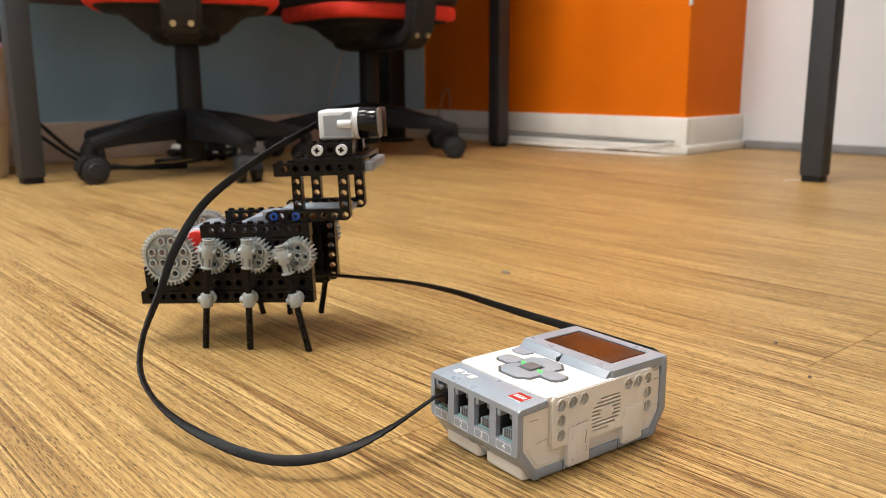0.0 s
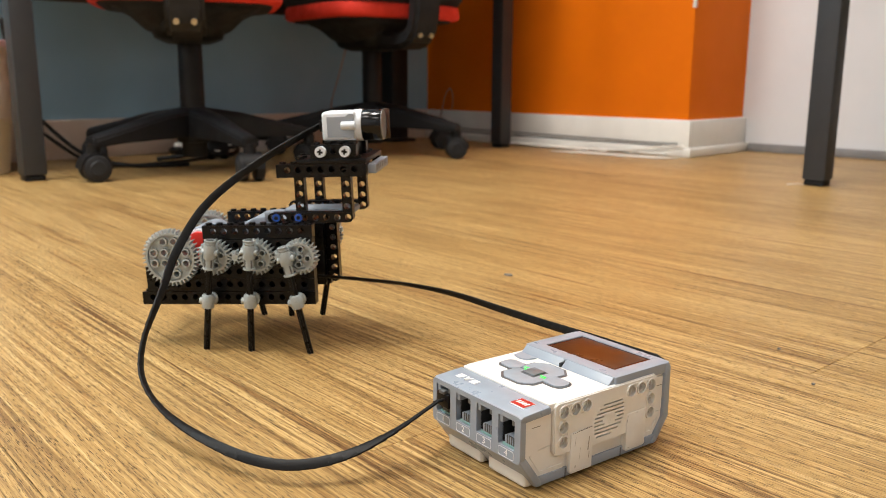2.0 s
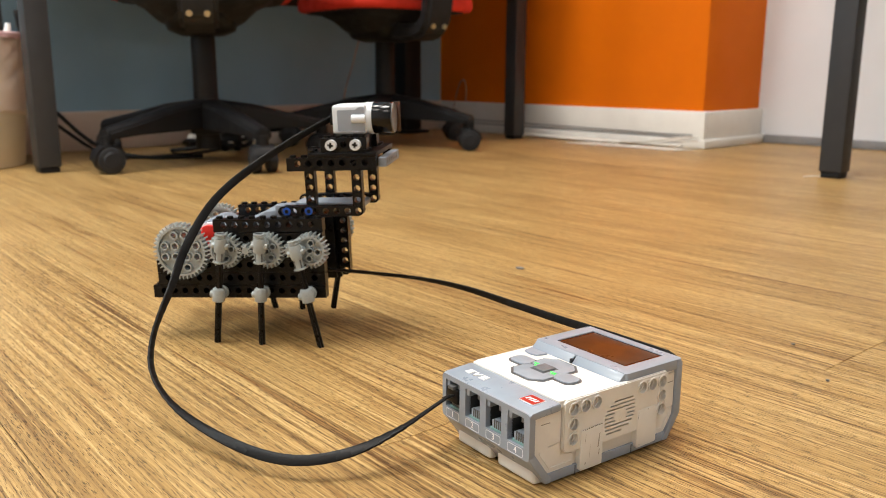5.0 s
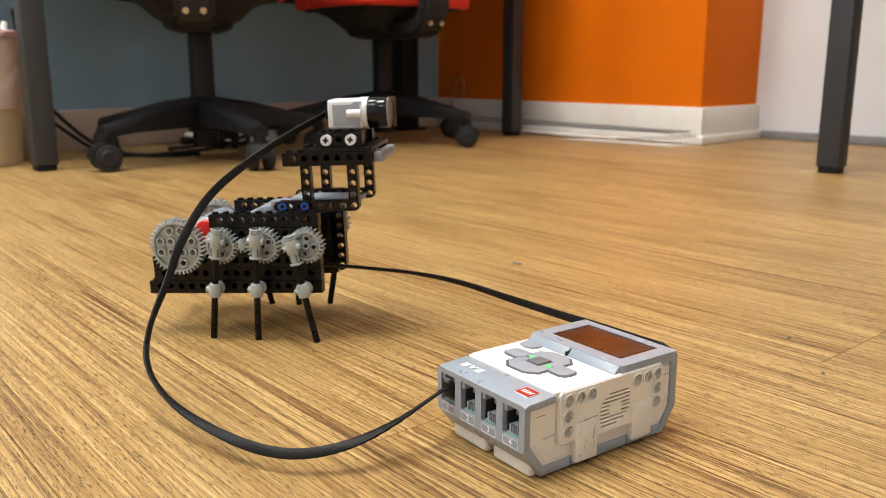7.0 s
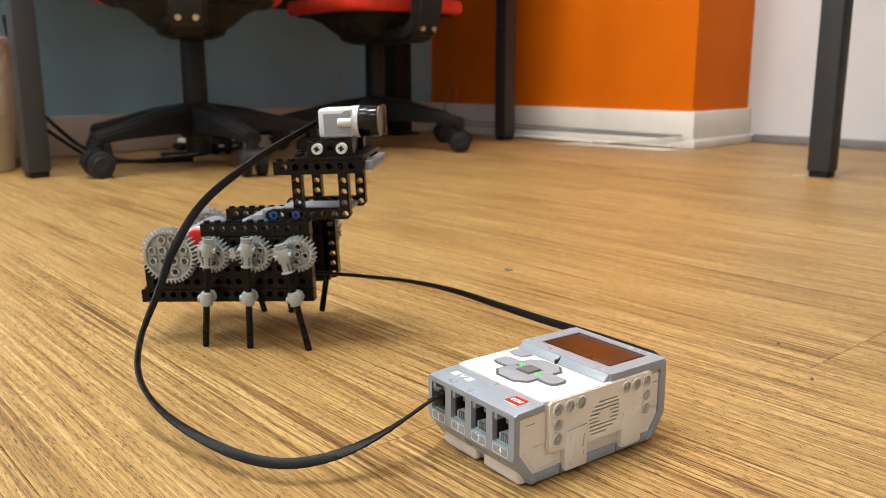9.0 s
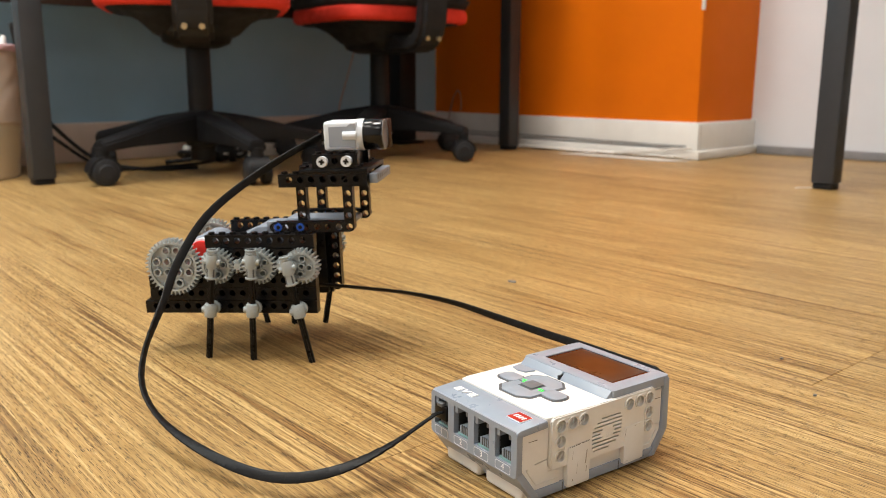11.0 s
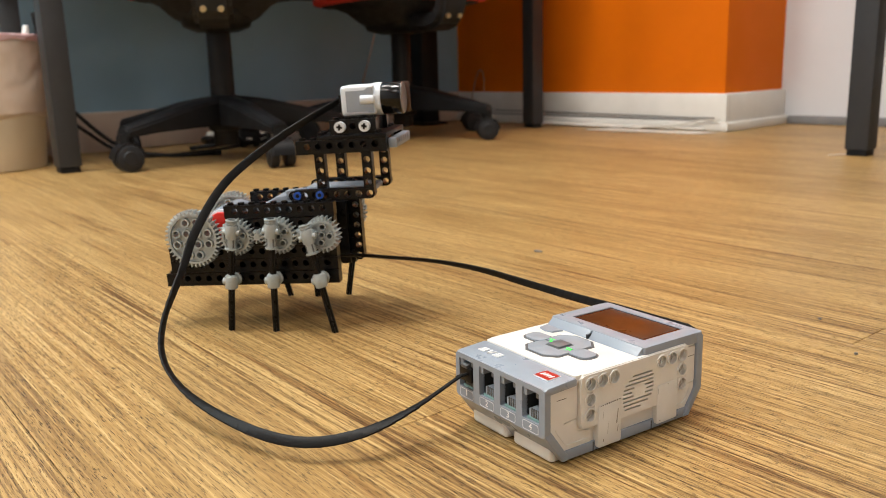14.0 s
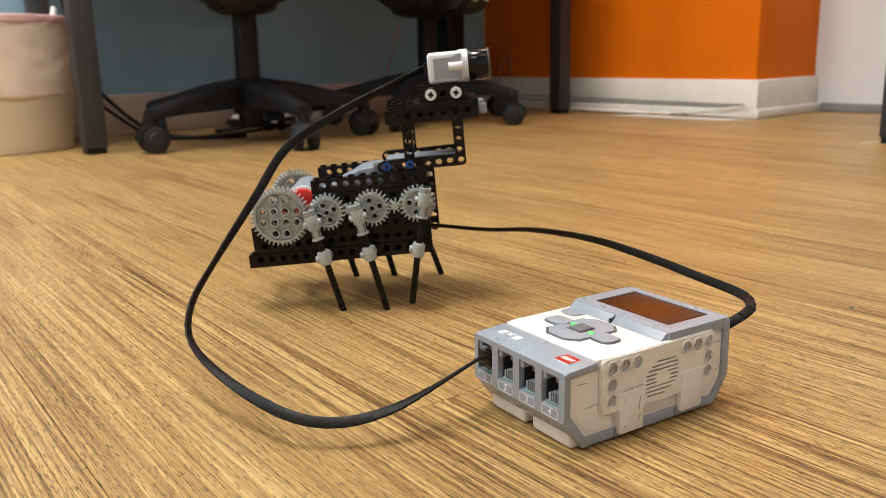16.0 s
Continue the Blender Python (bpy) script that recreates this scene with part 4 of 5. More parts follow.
        for i in range(3):
            if conn is None:
                # leg: connector at the crank pin, a cross axle running down from it
                axle = bmesh.new()
                box(-2.35, 2.35, -0.9, 0.9, -83, -8, 0.2, 1, axle)
                box(-0.9, 0.9, -2.35, 2.35, -83, -8, 0.2, 1, axle)
                rod((0, 0, -81.5), (0, 0, -8), 1.75, seg=8, bm=axle)
                axle = p("leg", axle, BRICK_BLACK, "black cross axle leg")
                c = rod((0, 0, 2.6), (0, 0, -7.6), 4.5, seg=24, bevel=0.5)
                rod((0, 0, 6.4), (0, 0, 2.4), 3.6, seg=20, bm=c, bevel=0.3)
                rod((0, 0, 6.4), (0, 0, 5.4), 4.3, seg=20, bm=c, bevel=0.3)
                rod((0, 0, 4.4), (0, 0, 3.5), 4.3, seg=20, bm=c, bevel=0.3)
                rod((0, 0, -7.4), (0, 0, -14.6), 3.4, seg=18, bm=c)
                rod((0, 0, -14.4), (0, 0, -16.0), 4.6, seg=20, bm=c, bevel=0.5)
                rod((0, 2, -3), (0, 9.5, -3), 3.7, seg=18, bm=c, bevel=0.5)
                rod((0, 6.0, -3), (0, 7.4, -3), 5.0, seg=18, bm=c, bevel=0.4)
                rod((-6.4, 0, -3), (6.4, 0, -3), 2.2, seg=14, bm=c, bevel=0.6)
                bmesh.ops.translate(c, vec=(0, 0, -2.4), verts=c.verts)
                conn = p("leg_connector", c, GEAR_GREY, "light grey connector at the crank", parent=axle)
                for d in (45, 135, 225, 315):
                    k = box(-0.55, 0.55, -3.6, -3.1, -16.6, -10.6)
                    p("connector_slot", k, ABS_DARK, "dark slot", pose(0, 0, 0, 0, 0, d), conn)
                top = slab(rect(-2.6, 2.6, -0.9, 0.9), [], 3.8, 4.15)
                p("axle_end", top, BRICK_BLACK, "black axle end", parent=conn)
                k = rod((0, 0, 4.6), (0, 0, -5.0), 4.6, seg=22, bevel=0.5)
                rod((0, 0, 5.2), (0, 0, 4.2), 3.9, seg=20, bm=k, bevel=0.3)
                rod((-6.6, 0, 0), (0, 0, 0), 2.6, seg=16, bm=k, bevel=0.9)
                rod((0, 2, 0), (0, 11, 0), 3.4, seg=16, bm=k, bevel=0.4)
                rod((0, 6.0, 0), (0, 8.6, 0), 5.0, seg=18, bm=k, bevel=0.8)
                piv = p("leg_guide", k, GEAR_GREY, "light grey sliding guide")
                a, v = axle, piv
            else:
                a = again(axle, Matrix())
                c2 = again(conn, Matrix(), a)
                for piece in conn.children:
                    again(piece, Matrix(), c2)
                v = again(piv, Matrix())
            keyed[side, "leg", i], keyed[side, "guide", i] = a, v
    return R, keyed


ROBOT, MOVING = robot()


def leg_poses(side, i, angle):
    """Gear, leg and guide poses in the robot's space for a crank angle, in degrees from forward towards up."""
    y = LEG_Y[side]
    gy = (-44.0 if side < 0 else 34.0)
    t = radians(angle)
    px, pz = GEARS_X[i] + CRANK * math.cos(t), GEAR_Z + CRANK * math.sin(t)
    vx, vz = PIVOTS[i]
    a = math.degrees(math.atan2(-(vx - px), -(vz - pz)))
    turn = 180 if side > 0 else 0
    spin = pose(0, 0, 0, 0, 0, turn)
    return (pose(GEARS_X[i] * MM, gy * MM, GEAR_Z * MM, 0, -angle, 0), pose(px * MM, y * MM, pz * MM, 0, a, 0) @ spin, pose(vx * MM, y * MM, vz * MM, 0, a, 0) @ spin)


# ---- flat cables, each a chain of short rigid pieces ----
SENSOR_LINE_0 = [(0.0097, 0.0017, 0.0305), (0.0089, -0.0043, 0.0305), (0.0045, -0.0343, 0.0198), (-0.0022, -0.0628, 0.0134), (-0.0201, -0.0849, 0.0102), (-0.0541, -0.0971, 0.0106), (-0.1041, -0.1032, 0.0155), (-0.1346, -0.1038, 0.0287), (-0.1561, -0.0925, 0.0453), (-0.1760, -0.0690, 0.0692), (-0.1883, -0.0515, 0.0906), (-0.1992, -0.0213, 0.1181), (-0.2035, 0.0252, 0.1437), (-0.2009, 0.0728, 0.1654), (-0.1969, 0.0779, 0.1664)]
MOTOR_LINE_0 = [(-0.2350, 0.0717, 0.0453), (-0.2148, 0.0881, 0.0452), (-0.1939, 0.1083, 0.0430), (-0.1597, 0.1263, 0.0420), (-0.1216, 0.1387, 0.0393), (-0.0792, 0.1434, 0.0354), (-0.0343, 0.1405, 0.0345), (0.0111, 0.1305, 0.0372), (0.0490, 0.1180, 0.0405), (0.0680, 0.1110, 0.0425), (0.0775, 0.1090, 0.0420), (0.0735, 0.1110, 0.0350), (0.0693, 0.1054, 0.0310), (0.0672, 0.0976, 0.0310)]
SENSOR_LINE_14_5 = [(0.0097, 0.0017, 0.0305), (0.0089, -0.0043, 0.0305), (0.0055, -0.0378, 0.0204), (-0.0004, -0.0685, 0.0127), (-0.0182, -0.0863, 0.0080), (-0.0534, -0.0978, 0.0071), (-0.0987, -0.1036, 0.0124), (-0.1270, -0.1072, 0.0222), (-0.1483, -0.0989, 0.0374), (-0.1659, -0.0808, 0.0540), (-0.1832, -0.0584, 0.0807), (-0.1992, -0.0276, 0.1146), (-0.2068, 0.0191, 0.1434), (-0.2074, 0.0645, 0.1686), (-0.2036, 0.0696, 0.1701)]
MOTOR_LINE_14_5 = [(-0.2421, 0.0732, 0.0490), (-0.2222, 0.0899, 0.0503), (-0.2079, 0.1024, 0.0460), (-0.1789, 0.1189, 0.0438), (-0.1475, 0.1319, 0.0411), (-0.1137, 0.1407, 0.0392), (-0.0665, 0.1438, 0.0365), (-0.0117, 0.1368, 0.0370), (0.0366, 0.1228, 0.0405), (0.0690, 0.1110, 0.0425), (0.0775, 0.1090, 0.0420), (0.0735, 0.1110, 0.0350), (0.0693, 0.1054, 0.0310), (0.0672, 0.0976, 0.0310)]
SENSOR_LINE_15_0 = [(0.0097, 0.0017, 0.0305), (0.0089, -0.0043, 0.0305), (0.0035, -0.0292, 0.0251), (-0.0014, -0.0574, 0.0185), (-0.0129, -0.0790, 0.0165), (-0.0363, -0.0926, 0.0196), (-0.0808, -0.0963, 0.0228), (-0.1178, -0.1003, 0.0301), (-0.1352, -0.0980, 0.0403), (-0.1527, -0.0835, 0.0549), (-0.1737, -0.0519, 0.0812), (-0.1844, -0.0288, 0.1037), (-0.1940, 0.0209, 0.1392), (-0.1892, 0.0974, 0.1704), (-0.1854, 0.1041, 0.1719)]
MOTOR_LINE_15_0 = [(-0.2174, 0.0895, 0.0497), (-0.1987, 0.1076, 0.0497), (-0.1736, 0.1245, 0.0492), (-0.1456, 0.1394, 0.0495), (-0.1061, 0.1527, 0.0477), (-0.0573, 0.1569, 0.0439), (-0.0055, 0.1494, 0.0419), (0.0370, 0.1403, 0.0403), (0.0706, 0.1200, 0.0441), (0.0776, 0.1095, 0.0422), (0.0693, 0.1054, 0.0310), (0.0672, 0.0976, 0.0310)]
SENSOR_LINE_15_3 = [(0.0097, 0.0017, 0.0305), (0.0089, -0.0043, 0.0305), (0.0060, -0.0241, 0.0258), (0.0015, -0.0563, 0.0175), (-0.0112, -0.0805, 0.0112), (-0.0310, -0.0934, 0.0116), (-0.0735, -0.0985, 0.0110), (-0.1184, -0.1038, 0.0187), (-0.1405, -0.0988, 0.0319), (-0.1633, -0.0788, 0.0503), (-0.1860, -0.0444, 0.0840), (-0.1984, -0.0218, 0.1095), (-0.2056, 0.0139, 0.1335), (-0.2096, 0.0796, 0.1790), (-0.2068, 0.0861, 0.1821)]
MOTOR_LINE_15_3 = [(-0.2271, 0.0939, 0.0569), (-0.2115, 0.1139, 0.0625), (-0.1669, 0.1444, 0.0617), (-0.1280, 0.1604, 0.0609), (-0.0800, 0.1686, 0.0554), (-0.0272, 0.1642, 0.0484), (0.0241, 0.1523, 0.0431), (0.0588, 0.1390, 0.0430), (0.0771, 0.1241, 0.0438), (0.0818, 0.1119, 0.0422), (0.0693, 0.1054, 0.0310), (0.0672, 0.0976, 0.0310)]
SENSOR_LINE_15_5 = [(0.0097, 0.0017, 0.0305), (0.0089, -0.0043, 0.0305), (0.0054, -0.0324, 0.0193), (0.0006, -0.0569, 0.0133), (-0.0120, -0.0811, 0.0114), (-0.0334, -0.0961, 0.0142), (-0.0782, -0.1033, 0.0186), (-0.1143, -0.1056, 0.0307), (-0.1322, -0.0987, 0.0445), (-0.1510, -0.0747, 0.0629), (-0.1692, -0.0311, 0.0988), (-0.1757, 0.0015, 0.1246), (-0.1755, 0.0417, 0.1437), (-0.1654, 0.1063, 0.1650), (-0.1613, 0.1123, 0.1658)]
MOTOR_LINE_15_5 = [(-0.2030, 0.0991, 0.0464), (-0.1839, 0.1167, 0.0450), (-0.1424, 0.1413, 0.0462), (-0.1060, 0.1574, 0.0492), (-0.0612, 0.1669, 0.0513), (-0.0181, 0.1663, 0.0529), (0.0202, 0.1602, 0.0527), (0.0541, 0.1519, 0.0511), (0.0733, 0.1381, 0.0483), (0.0839, 0.1137, 0.0437), (0.0693, 0.1054, 0.0310), (0.0672, 0.0976, 0.0310)]
SENSOR_LINE_16_0 = [(0.0097, 0.0017, 0.0305), (0.0089, -0.0043, 0.0305), (0.0046, -0.0354, 0.0206), (0.0002, -0.0603, 0.0148), (-0.0111, -0.0822, 0.0126), (-0.0333, -0.0968, 0.0150), (-0.0825, -0.1021, 0.0195), (-0.1192, -0.1035, 0.0307), (-0.1390, -0.0933, 0.0454), (-0.1582, -0.0687, 0.0626), (-0.1772, -0.0273, 0.0967), (-0.1866, 0.0030, 0.1243), (-0.1879, 0.0455, 0.1440), (-0.1800, 0.1126, 0.1709), (-0.1765, 0.1192, 0.1723)]
MOTOR_LINE_16_0 = [(-0.2098, 0.1092, 0.0500), (-0.1931, 0.1292, 0.0509), (-0.1547, 0.1531, 0.0494), (-0.1157, 0.1687, 0.0523), (-0.0678, 0.1764, 0.0515), (-0.0153, 0.1708, 0.0484), (0.0308, 0.1590, 0.0461), (0.0659, 0.1445, 0.0463), (0.0807, 0.1308, 0.0461), (0.0858, 0.1152, 0.0447), (0.0693, 0.1054, 0.0310), (0.0672, 0.0976, 0.0310)]


def flat_cable(name, label, shapes, count, width, thick, lean):
    """shapes: {t: points}. Returns the pieces with their rows. lean(s, tangent) gives the flat side's direction at s along the cable."""
    th = tagged(empty(name), label, "cable")
    lines = {t: spline(c, count) for t, c in shapes.items()}
    step = max((l[i + 1] - l[i]).length for l in lines.values() for i in range(count))
    bm = bmesh.new()
    n, half = 12, step * 0.62
    prev = None
    for x, k in ((-half, 0.93), (-half + 0.0006, 1.0), (half - 0.0006, 1.0), (half, 0.93)):
        vs = []
        for i in range(n):
            a = 2 * math.pi * i / n
            ca, sa = math.cos(a), math.sin(a)
            vs.append(bm.verts.new((x, width / 2 * k * math.copysign(abs(ca) ** 0.6, ca), thick / 2 * k * math.copysign(abs(sa) ** 0.8, sa))))
        if prev:
            for i in range(n):
                bm.faces.new((prev[i], prev[(i + 1) % n], vs[(i + 1) % n], vs[i]))
        else:
            bm.faces.new(vs[::-1])
        prev = vs
    bm.faces.new(prev)
    bmesh.ops.recalc_face_normals(bm, faces=bm.faces)
    first = part("cable_piece", bm, CABLE, th)
    pieces = [first] + [again(first, Matrix()) for _ in range(count - 1)]
    out = []
    for i, pc in enumerate(pieces):
        rows = []
        for t in sorted(lines):
            l = lines[t]
            d = (l[i + 1] - l[i]).normalized()
            nrm = lean((i + 0.5) / count, d)
            nrm = (nrm - d * nrm.dot(d)).normalized()
            side = nrm.cross(d)
            m = Matrix((d, side, nrm)).transposed().to_4x4()
            rows.append((t, Matrix.Translation((l[i] + l[i + 1]) / 2) @ m))
        out.append((pc, rows))
    return out


def twisted(d, turn):
    """The flat side looks at the room's open side, turned about the cable by turn degrees."""
    view = Vector((0.66, -0.62, 0.42))
    view = (view - d * view.dot(d)).normalized()
    return view * math.cos(radians(turn)) + d.cross(view) * math.sin(radians(turn))


def lean_sensor(s, d):
    return twisted(d, float(np.interp(s, (0, 0.06, 0.16, 0.25, 0.42, 0.54, 0.68, 0.80, 1.0), (84, 78, 20, 8, 78, 84, 30, 38, 75))))


def lean_motor(s, d):
    return twisted(d, float(np.interp(s, (0, 0.25, 0.55, 1.0), (82, 78, 30, 20))))


CABLES = flat_cable("sensor_cable", "flat black cable from the brick to the sensor head",
                    {0.0: SENSOR_LINE_0, 14.3: SENSOR_LINE_0, 14.5: SENSOR_LINE_14_5, 15.0: SENSOR_LINE_15_0, 15.3: SENSOR_LINE_15_3, 15.5: SENSOR_LINE_15_5, 16.0: SENSOR_LINE_16_0},
                    64, 0.0058, 0.0019, lean_sensor)
CABLES += flat_cable("motor_cable", "flat black cable from the robot's motor to the brick",
                     {0.0: MOTOR_LINE_0, 14.3: MOTOR_LINE_0, 14.5: MOTOR_LINE_14_5, 15.0: MOTOR_LINE_15_0, 15.3: MOTOR_LINE_15_3, 15.5: MOTOR_LINE_15_5, 16.0: MOTOR_LINE_16_0},
                     46, 0.0056, 0.0019, lean_motor)


# ---- loose things by the walls ----
def wire(name, label, pts, w, h, mat, category="cable", group="", n=40):
    ob = part(name, sweep(spline(pts, n), w, h), mat)
    return tagged(ob, label, category, group)


W0 = ROOM_X0 + 0.03
wire("desk_cable", "black cable hanging from the desk to the floor", [(-1.60, 0.29, 0.32), (-1.60, 0.31, 0.17), (-1.60, 0.36, 0.10), (-1.57, 0.43, 0.03), (-1.5, 0.50, 0.008), (-1.46, 0.62, 0.006)], 0.009, 0.009, CABLE, group="desk cables")
wire("desk_cable", "black cable hanging from the desk to the floor", [(-1.62, 0.30, 0.26), (-1.62, 0.32, 0.13), (-1.61, 0.38, 0.06), (-1.57, 0.46, 0.007), (-1.52, 0.60, 0.006), (-1.62, 0.80, 0.006)], 0.008, 0.008, CABLE, group="desk cables")
wire("cord_tangle", "tangled black cord lying under the chair", [(-1.62, 0.62, 0.006), (-1.55, 0.70, 0.02), (-1.63, 0.76, 0.03), (-1.68, 0.70, 0.012), (-1.60, 0.66, 0.03), (-1.56, 0.78, 0.012), (-1.66, 0.86, 0.02), (-1.7, 0.80, 0.008)], 0.012, 0.011, CABLE, n=70)
ps = tagged(empty("power_strip", pose(-1.70, 0.86, 0, 0, 0, 78)), "white power strip with black plugs under the desk", "power strip")
part("body", box(-0.14, 0.14, -0.024, 0.024, 0, 0.034, 0.006), SKIRT, ps)
for k in range(3):
    part("plug", box(-0.11 + 0.09 * k, -0.06 + 0.09 * k, -0.02, 0.018, 0.032, 0.066, 0.008), BLACK_PLASTIC, ps, "black plug")
wire("hanging_wire", "thin brown wire hanging down the blue wall", [(W0, 1.39, 0.5), (W0, 1.365, 0.36), (W0 + 0.004, 1.315, 0.22), (W0 + 0.01, 1.275, 0.12), (W0 + 0.02, 1.26, 0.006)], 0.004, 0.004, TAN_WIRE)
wire("wire_loop", "thin pale wire looped against the orange wall", [(-1.685, 1.70, 0.10), (-1.688, 1.705, 0.14), (-1.70, 1.705, 0.17), (-1.722, 1.705, 0.15), (-1.735, 1.70, 0.10), (-1.74, 1.68, 0.004)], 0.004, 0.004, TAN_WIRE)
# pale cables along the foot of the orange wall
for k in range(4):
    y = ORANGE_Y - 0.034 - 0.011 * k
    x1 = -0.86 - 0.09 * k
    wire("wall_cable", "pale flat cable lying along the skirting", [(-1.5 + 0.05 * k, y - 0.004, 0.005 + 0.004 * (k % 2)), (-1.3, y + 0.004, 0.006), (-1.1, y - 0.003 * k, 0.006), (x1, y + 0.006 * (k % 2), 0.005)], 0.010, 0.007, WHITE_CABLE, group="wall cables")
for k in range(2):
    yk = ORANGE_Y - 0.0175
    wire("skirting_cable", "thin grey cable clipped along the skirting board", [(-1.78, yk, 0.039 - 0.011 * k), (-1.4, yk, 0.038 - 0.011 * k), (-1.1, yk, 0.036 - 0.0085 * k), (-0.96, yk, 0.034 - 0.007 * k), (-0.84, yk, 0.034 - 0.0065 * k)], 0.0036, 0.0036, GREY_CABLE, group="skirting cables")
wire("loose_cable", "pale cable rising from the floor onto the skirting", [(-1.20, ORANGE_Y - 0.06, 0.005), (-1.05, ORANGE_Y - 0.055, 0.006), (-0.95, ORANGE_Y - 0.04, 0.014), (-0.88, ORANGE_Y - 0.033, 0.026), (-0.815, ORANGE_Y - 0.030, 0.031)], 0.006, 0.005, WHITE_CABLE)
bm = slab([(-0.17, -0.028), (0.16, -0.03), (0.2, 0.02), (-0.12, 0.026)], [], 0, 0.002)
sh = tagged(part("paper_strip", bm, WHITE_CABLE), "crumpled strip of white paper by the skirting", "paper")
sh.matrix_basis = pose(-1.0, ORANGE_Y - 0.10, 0.0006, 0, 0, 4)
wire("string_end", "short pale thread on the floor by the table leg", [(-0.372, 1.314, 0.0015), (-0.364, 1.318, 0.003), (-0.357, 1.328, 0.003), (-0.351, 1.345, 0.0015)], 0.002, 0.002, WHITE_CABLE, "thread", n=16)
bm = slab(ring(0, 0, 0.0035, 9), [], 0, 0.0012)
fl = tagged(part("debris_fleck", bm, GREY_FLECK), "small grey speck of debris on the floor", "debris")
fl.matrix_basis = pose(-0.243, 0.341, 0.0002)
fl.scale = (1.5, 0.9, 1)
for dx, dy, k in ((0.060, 0.3076, 0), (0.1088, 0.2506, 1)):
    o = copy_thing(fl, pose(dx, dy, 0.0002, 0, 0, 40 * k))
    o.scale = (0.35, 0.3, 1)
    tagged(o, "tiny dark crumb lying on the floor boards")


# ---- floor planks ----
def lay_planks():
    """Rows of planks, laid a little askew to the walls. Each row has its own end joint."""
    w, l, gap = 0.152, 1.22, 0.00018
    lay = pose(-0.13, -0.175, 0, 0, 0, -3.0)
    back = lay.inverted()
    joints = {-1: 0.72, 0: 0.62, 1: 0.104, 2: 0.86, 3: 0.205, 4: 0.75, 5: 0.42}
    corners = [back @ Vector((x, y, 0)) for x in (ROOM_X0, ROOM_X1) for y in (ROOM_Y0, ROOM_Y1)]
    lo, hi = min(c.y for c in corners), max(c.y for c in corners)
    meshes = {}
    for row in range(math.floor(lo / w), math.ceil(hi / w)):
        y0 = row * w
        mid = [(lay @ Vector((x * 0.02, y0 + w / 2, 0)), x * 0.02) for x in range(-120, 160)]
        inside = [x for p, x in mid if ROOM_X0 - 0.03 < p.x < ROOM_X1 + 0.03 and ROOM_Y0 - 0.07 < p.y < ROOM_Y1 + 0.07]
        if not inside:
            continue
        x = joints.get(row, (row * 0.437 % 1) * l) - 3 * l
        while x < inside[-1]:
            x0, x1 = max(x, inside[0]), min(x + l, inside[-1])
            x += l
            if x1 - x0 < 0.03:
                continue
            key = round(x1 - x0, 3)
            if key not in meshes:
                bm = box(gap, key - gap, gap, w - gap, -0.004, 0.0)
                es = [e for e in bm.edges if all(v.co.z > -0.001 for v in e.verts)]
                bmesh.ops.bevel(bm, geom=es, offset=0.00025, segments=1, affect="EDGES")
                me = bpy.data.meshes.new("plank")
                bm.to_mesh(me)
                bm.free()
                me.materials.append(OAK)
                meshes[key] = me
            o = new("plank", meshes[key])
            o.parent = FLOOR
            o.matrix_basis = lay @ pose(x0, y0, 0)


lay_planks()


# ---- what moves ----
def stance(x, y, z, turn, nose, lean=0.0):
    return pose(x, y, z, 0, 0, turn) @ pose(0, 0, 0, 0, -nose, 0) @ pose(0, 0, 0, lean, 0, 0)


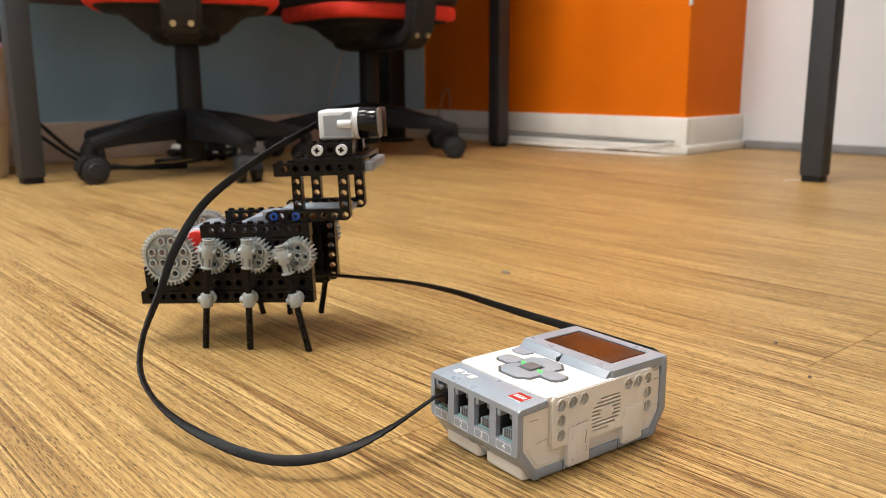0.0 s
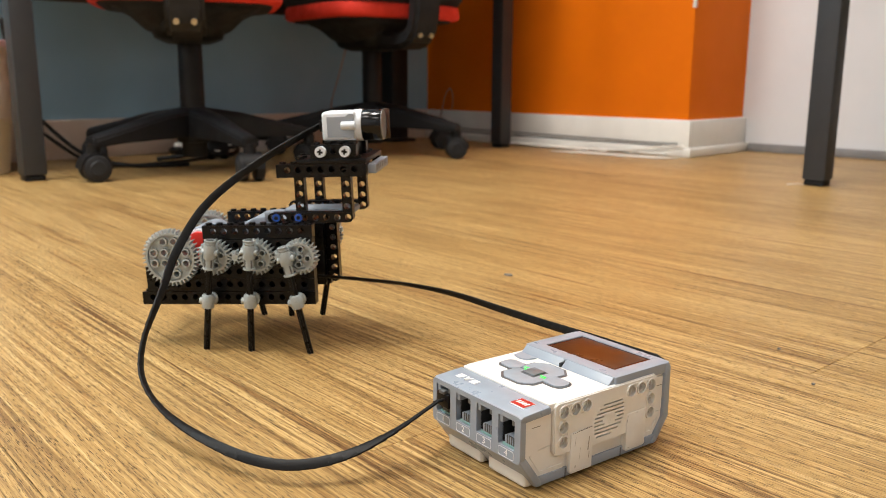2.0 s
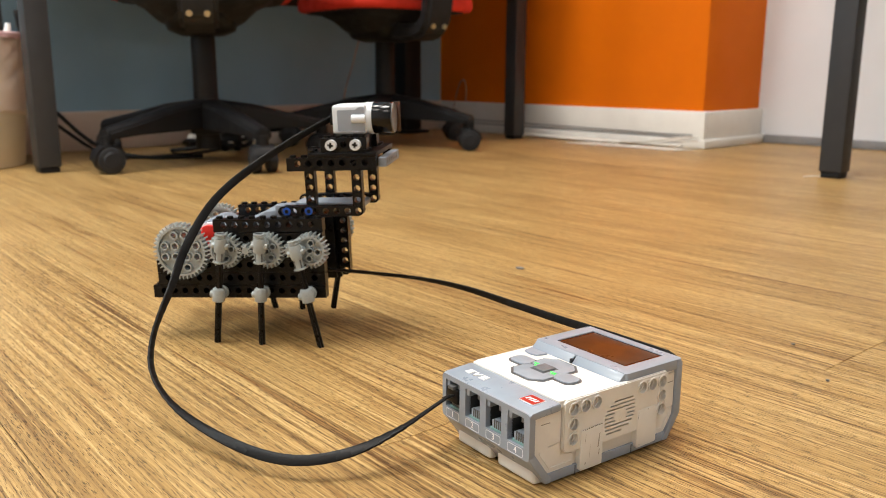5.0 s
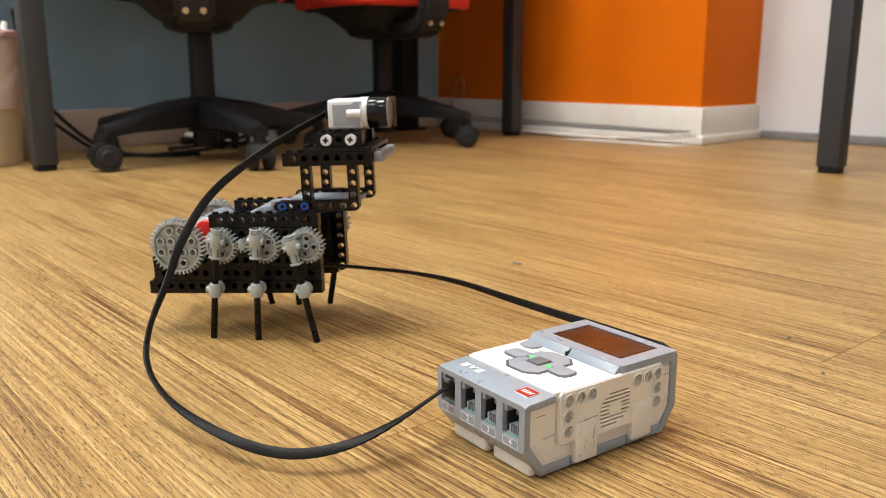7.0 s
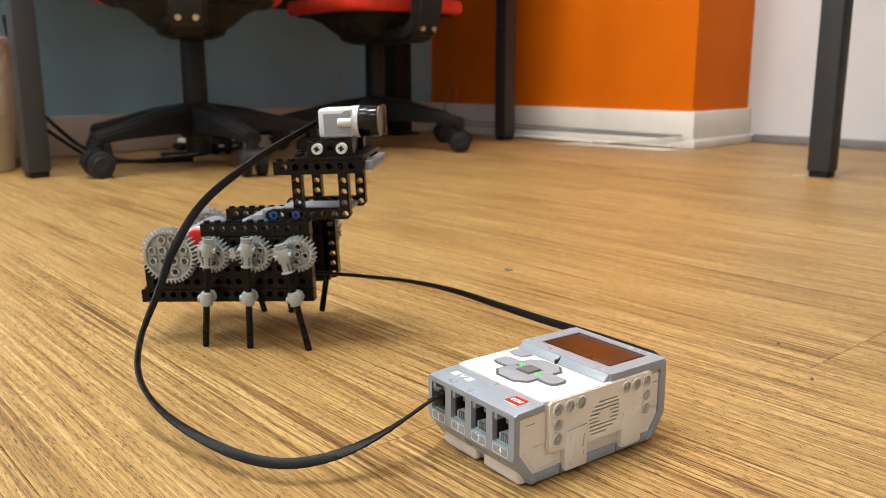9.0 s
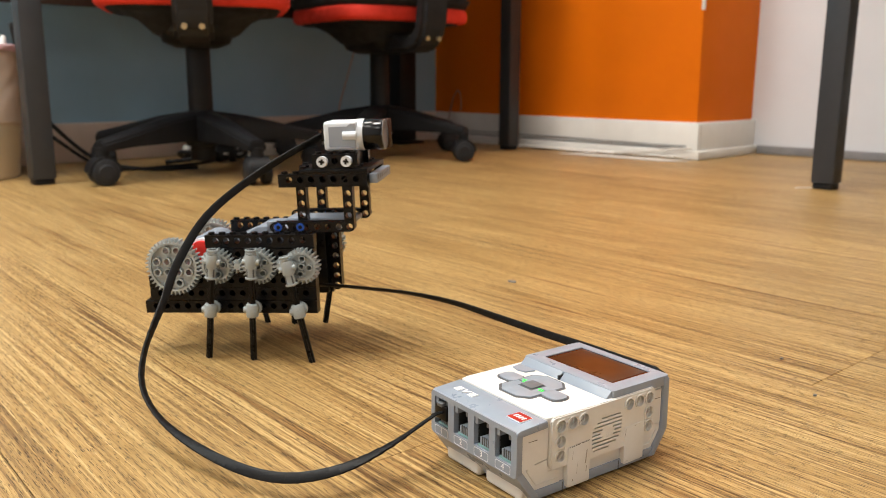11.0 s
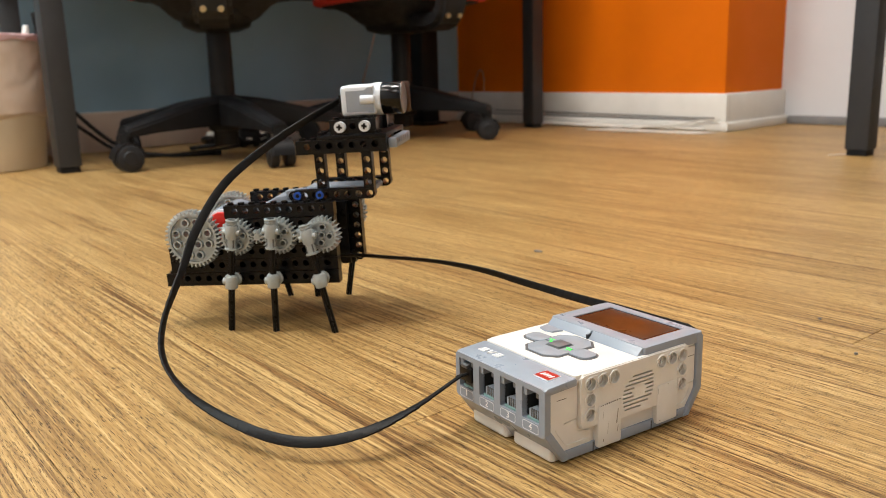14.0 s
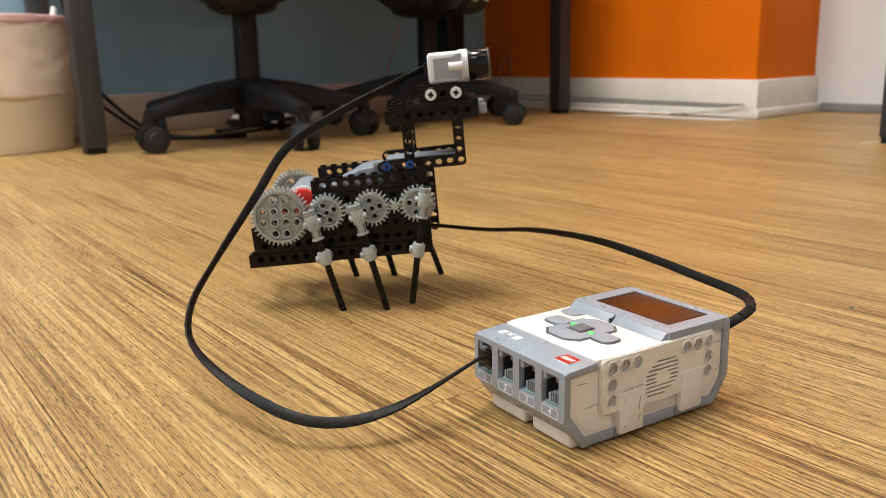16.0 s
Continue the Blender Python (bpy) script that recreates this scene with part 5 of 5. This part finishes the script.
STANCES = [
    (0.0, -0.2475, 0.0579, 0.0005, 39.0, 2.1, 1.5),
    (14.3, -0.2475, 0.0579, 0.0005, 39.0, 2.1, 1.5),
    (14.5, -0.2546, 0.0632, 0.0032, 39.7, 5.1, 5.5),
    (14.7, -0.2458, 0.0665, 0.0044, 41.0, 7.7, 1.7),
    (15.0, -0.2266, 0.0728, 0.0051, 44.2, 2.3, -2.0),
    (15.2, -0.2245, 0.0784, 0.0077, 48.7, 11.9, -3.2),
    (15.3, -0.2304, 0.0861, 0.0091, 52.0, 14.7, 2.3),
    (15.5, -0.2161, 0.0829, 0.0026, 42.6, -0.8, 1.2),
    (15.7, -0.2237, 0.0940, 0.0071, 44.9, -4.2, 0.1),
    (16.0, -0.2184, 0.0946, 0.0046, 50.0, 4.2, 1.5),
]
# crank angles of the near legs (rear, middle, front), then of the far legs
CRANKS = [
    (0.0, 85, 103, 150, 180, 116, 56),
    (14.3, 85, 103, 150, 180, 116, 56),
    (14.5, 104, 112, 158, 185, 130, 90),
    (14.7, 160, 155, 195, 190, 150, 130),
    (14.8, 170, 164, 265, 190, 160, 150),
    (14.9, 176, 172, 335, 190, 170, 165),
    (15.0, 180, 180, 415, 190, 180, 180),
    (15.06, 255, 240, 422, 200, 190, 185),
    (15.13, 340, 315, 434, 225, 215, 200),
    (15.2, 425, 385, 450, 260, 250, 230),
    (15.3, 438, 420, 490, 330, 320, 290),
    (15.5, 478, 455, 512, 412, 402, 370),
    (15.7, 500, 492, 540, 470, 470, 450),
    (15.8, 512, 505, 620, 495, 495, 480),
    (15.9, 526, 520, 700, 520, 520, 510),
    (16.0, 540, 534, 775, 540, 540, 540),
]


def motions():
    walk(ROBOT, [(t, stance(*v)) for t, *v in STANCES])
    for k, (side, i) in enumerate([(NEAR, 0), (NEAR, 1), (NEAR, 2), (FAR, 0), (FAR, 1), (FAR, 2)]):
        rows = [(r[0], leg_poses(side, i, r[1 + k])) for r in CRANKS]
        for n, what in enumerate(("gear", "leg", "guide")):
            walk(MOVING[side, what, i], [(t, ps[n]) for t, ps in rows])
    for piece, rows in CABLES:
        walk(piece, rows + ([(16.0, rows[-1][1])] if rows[-1][0] < 16 else []))
    for side in (NEAR, FAR):
        y = (-44.0 if side < 0 else 34.0)
        base = CRANKS[0][1]
        walk(MOVING[side, "big"], [(r[0], pose(-60 * MM, y * MM, GEAR_Z * MM, 0, (r[1 if side < 0 else 4] - base) * 0.6, 0)) for r in CRANKS])


motions()
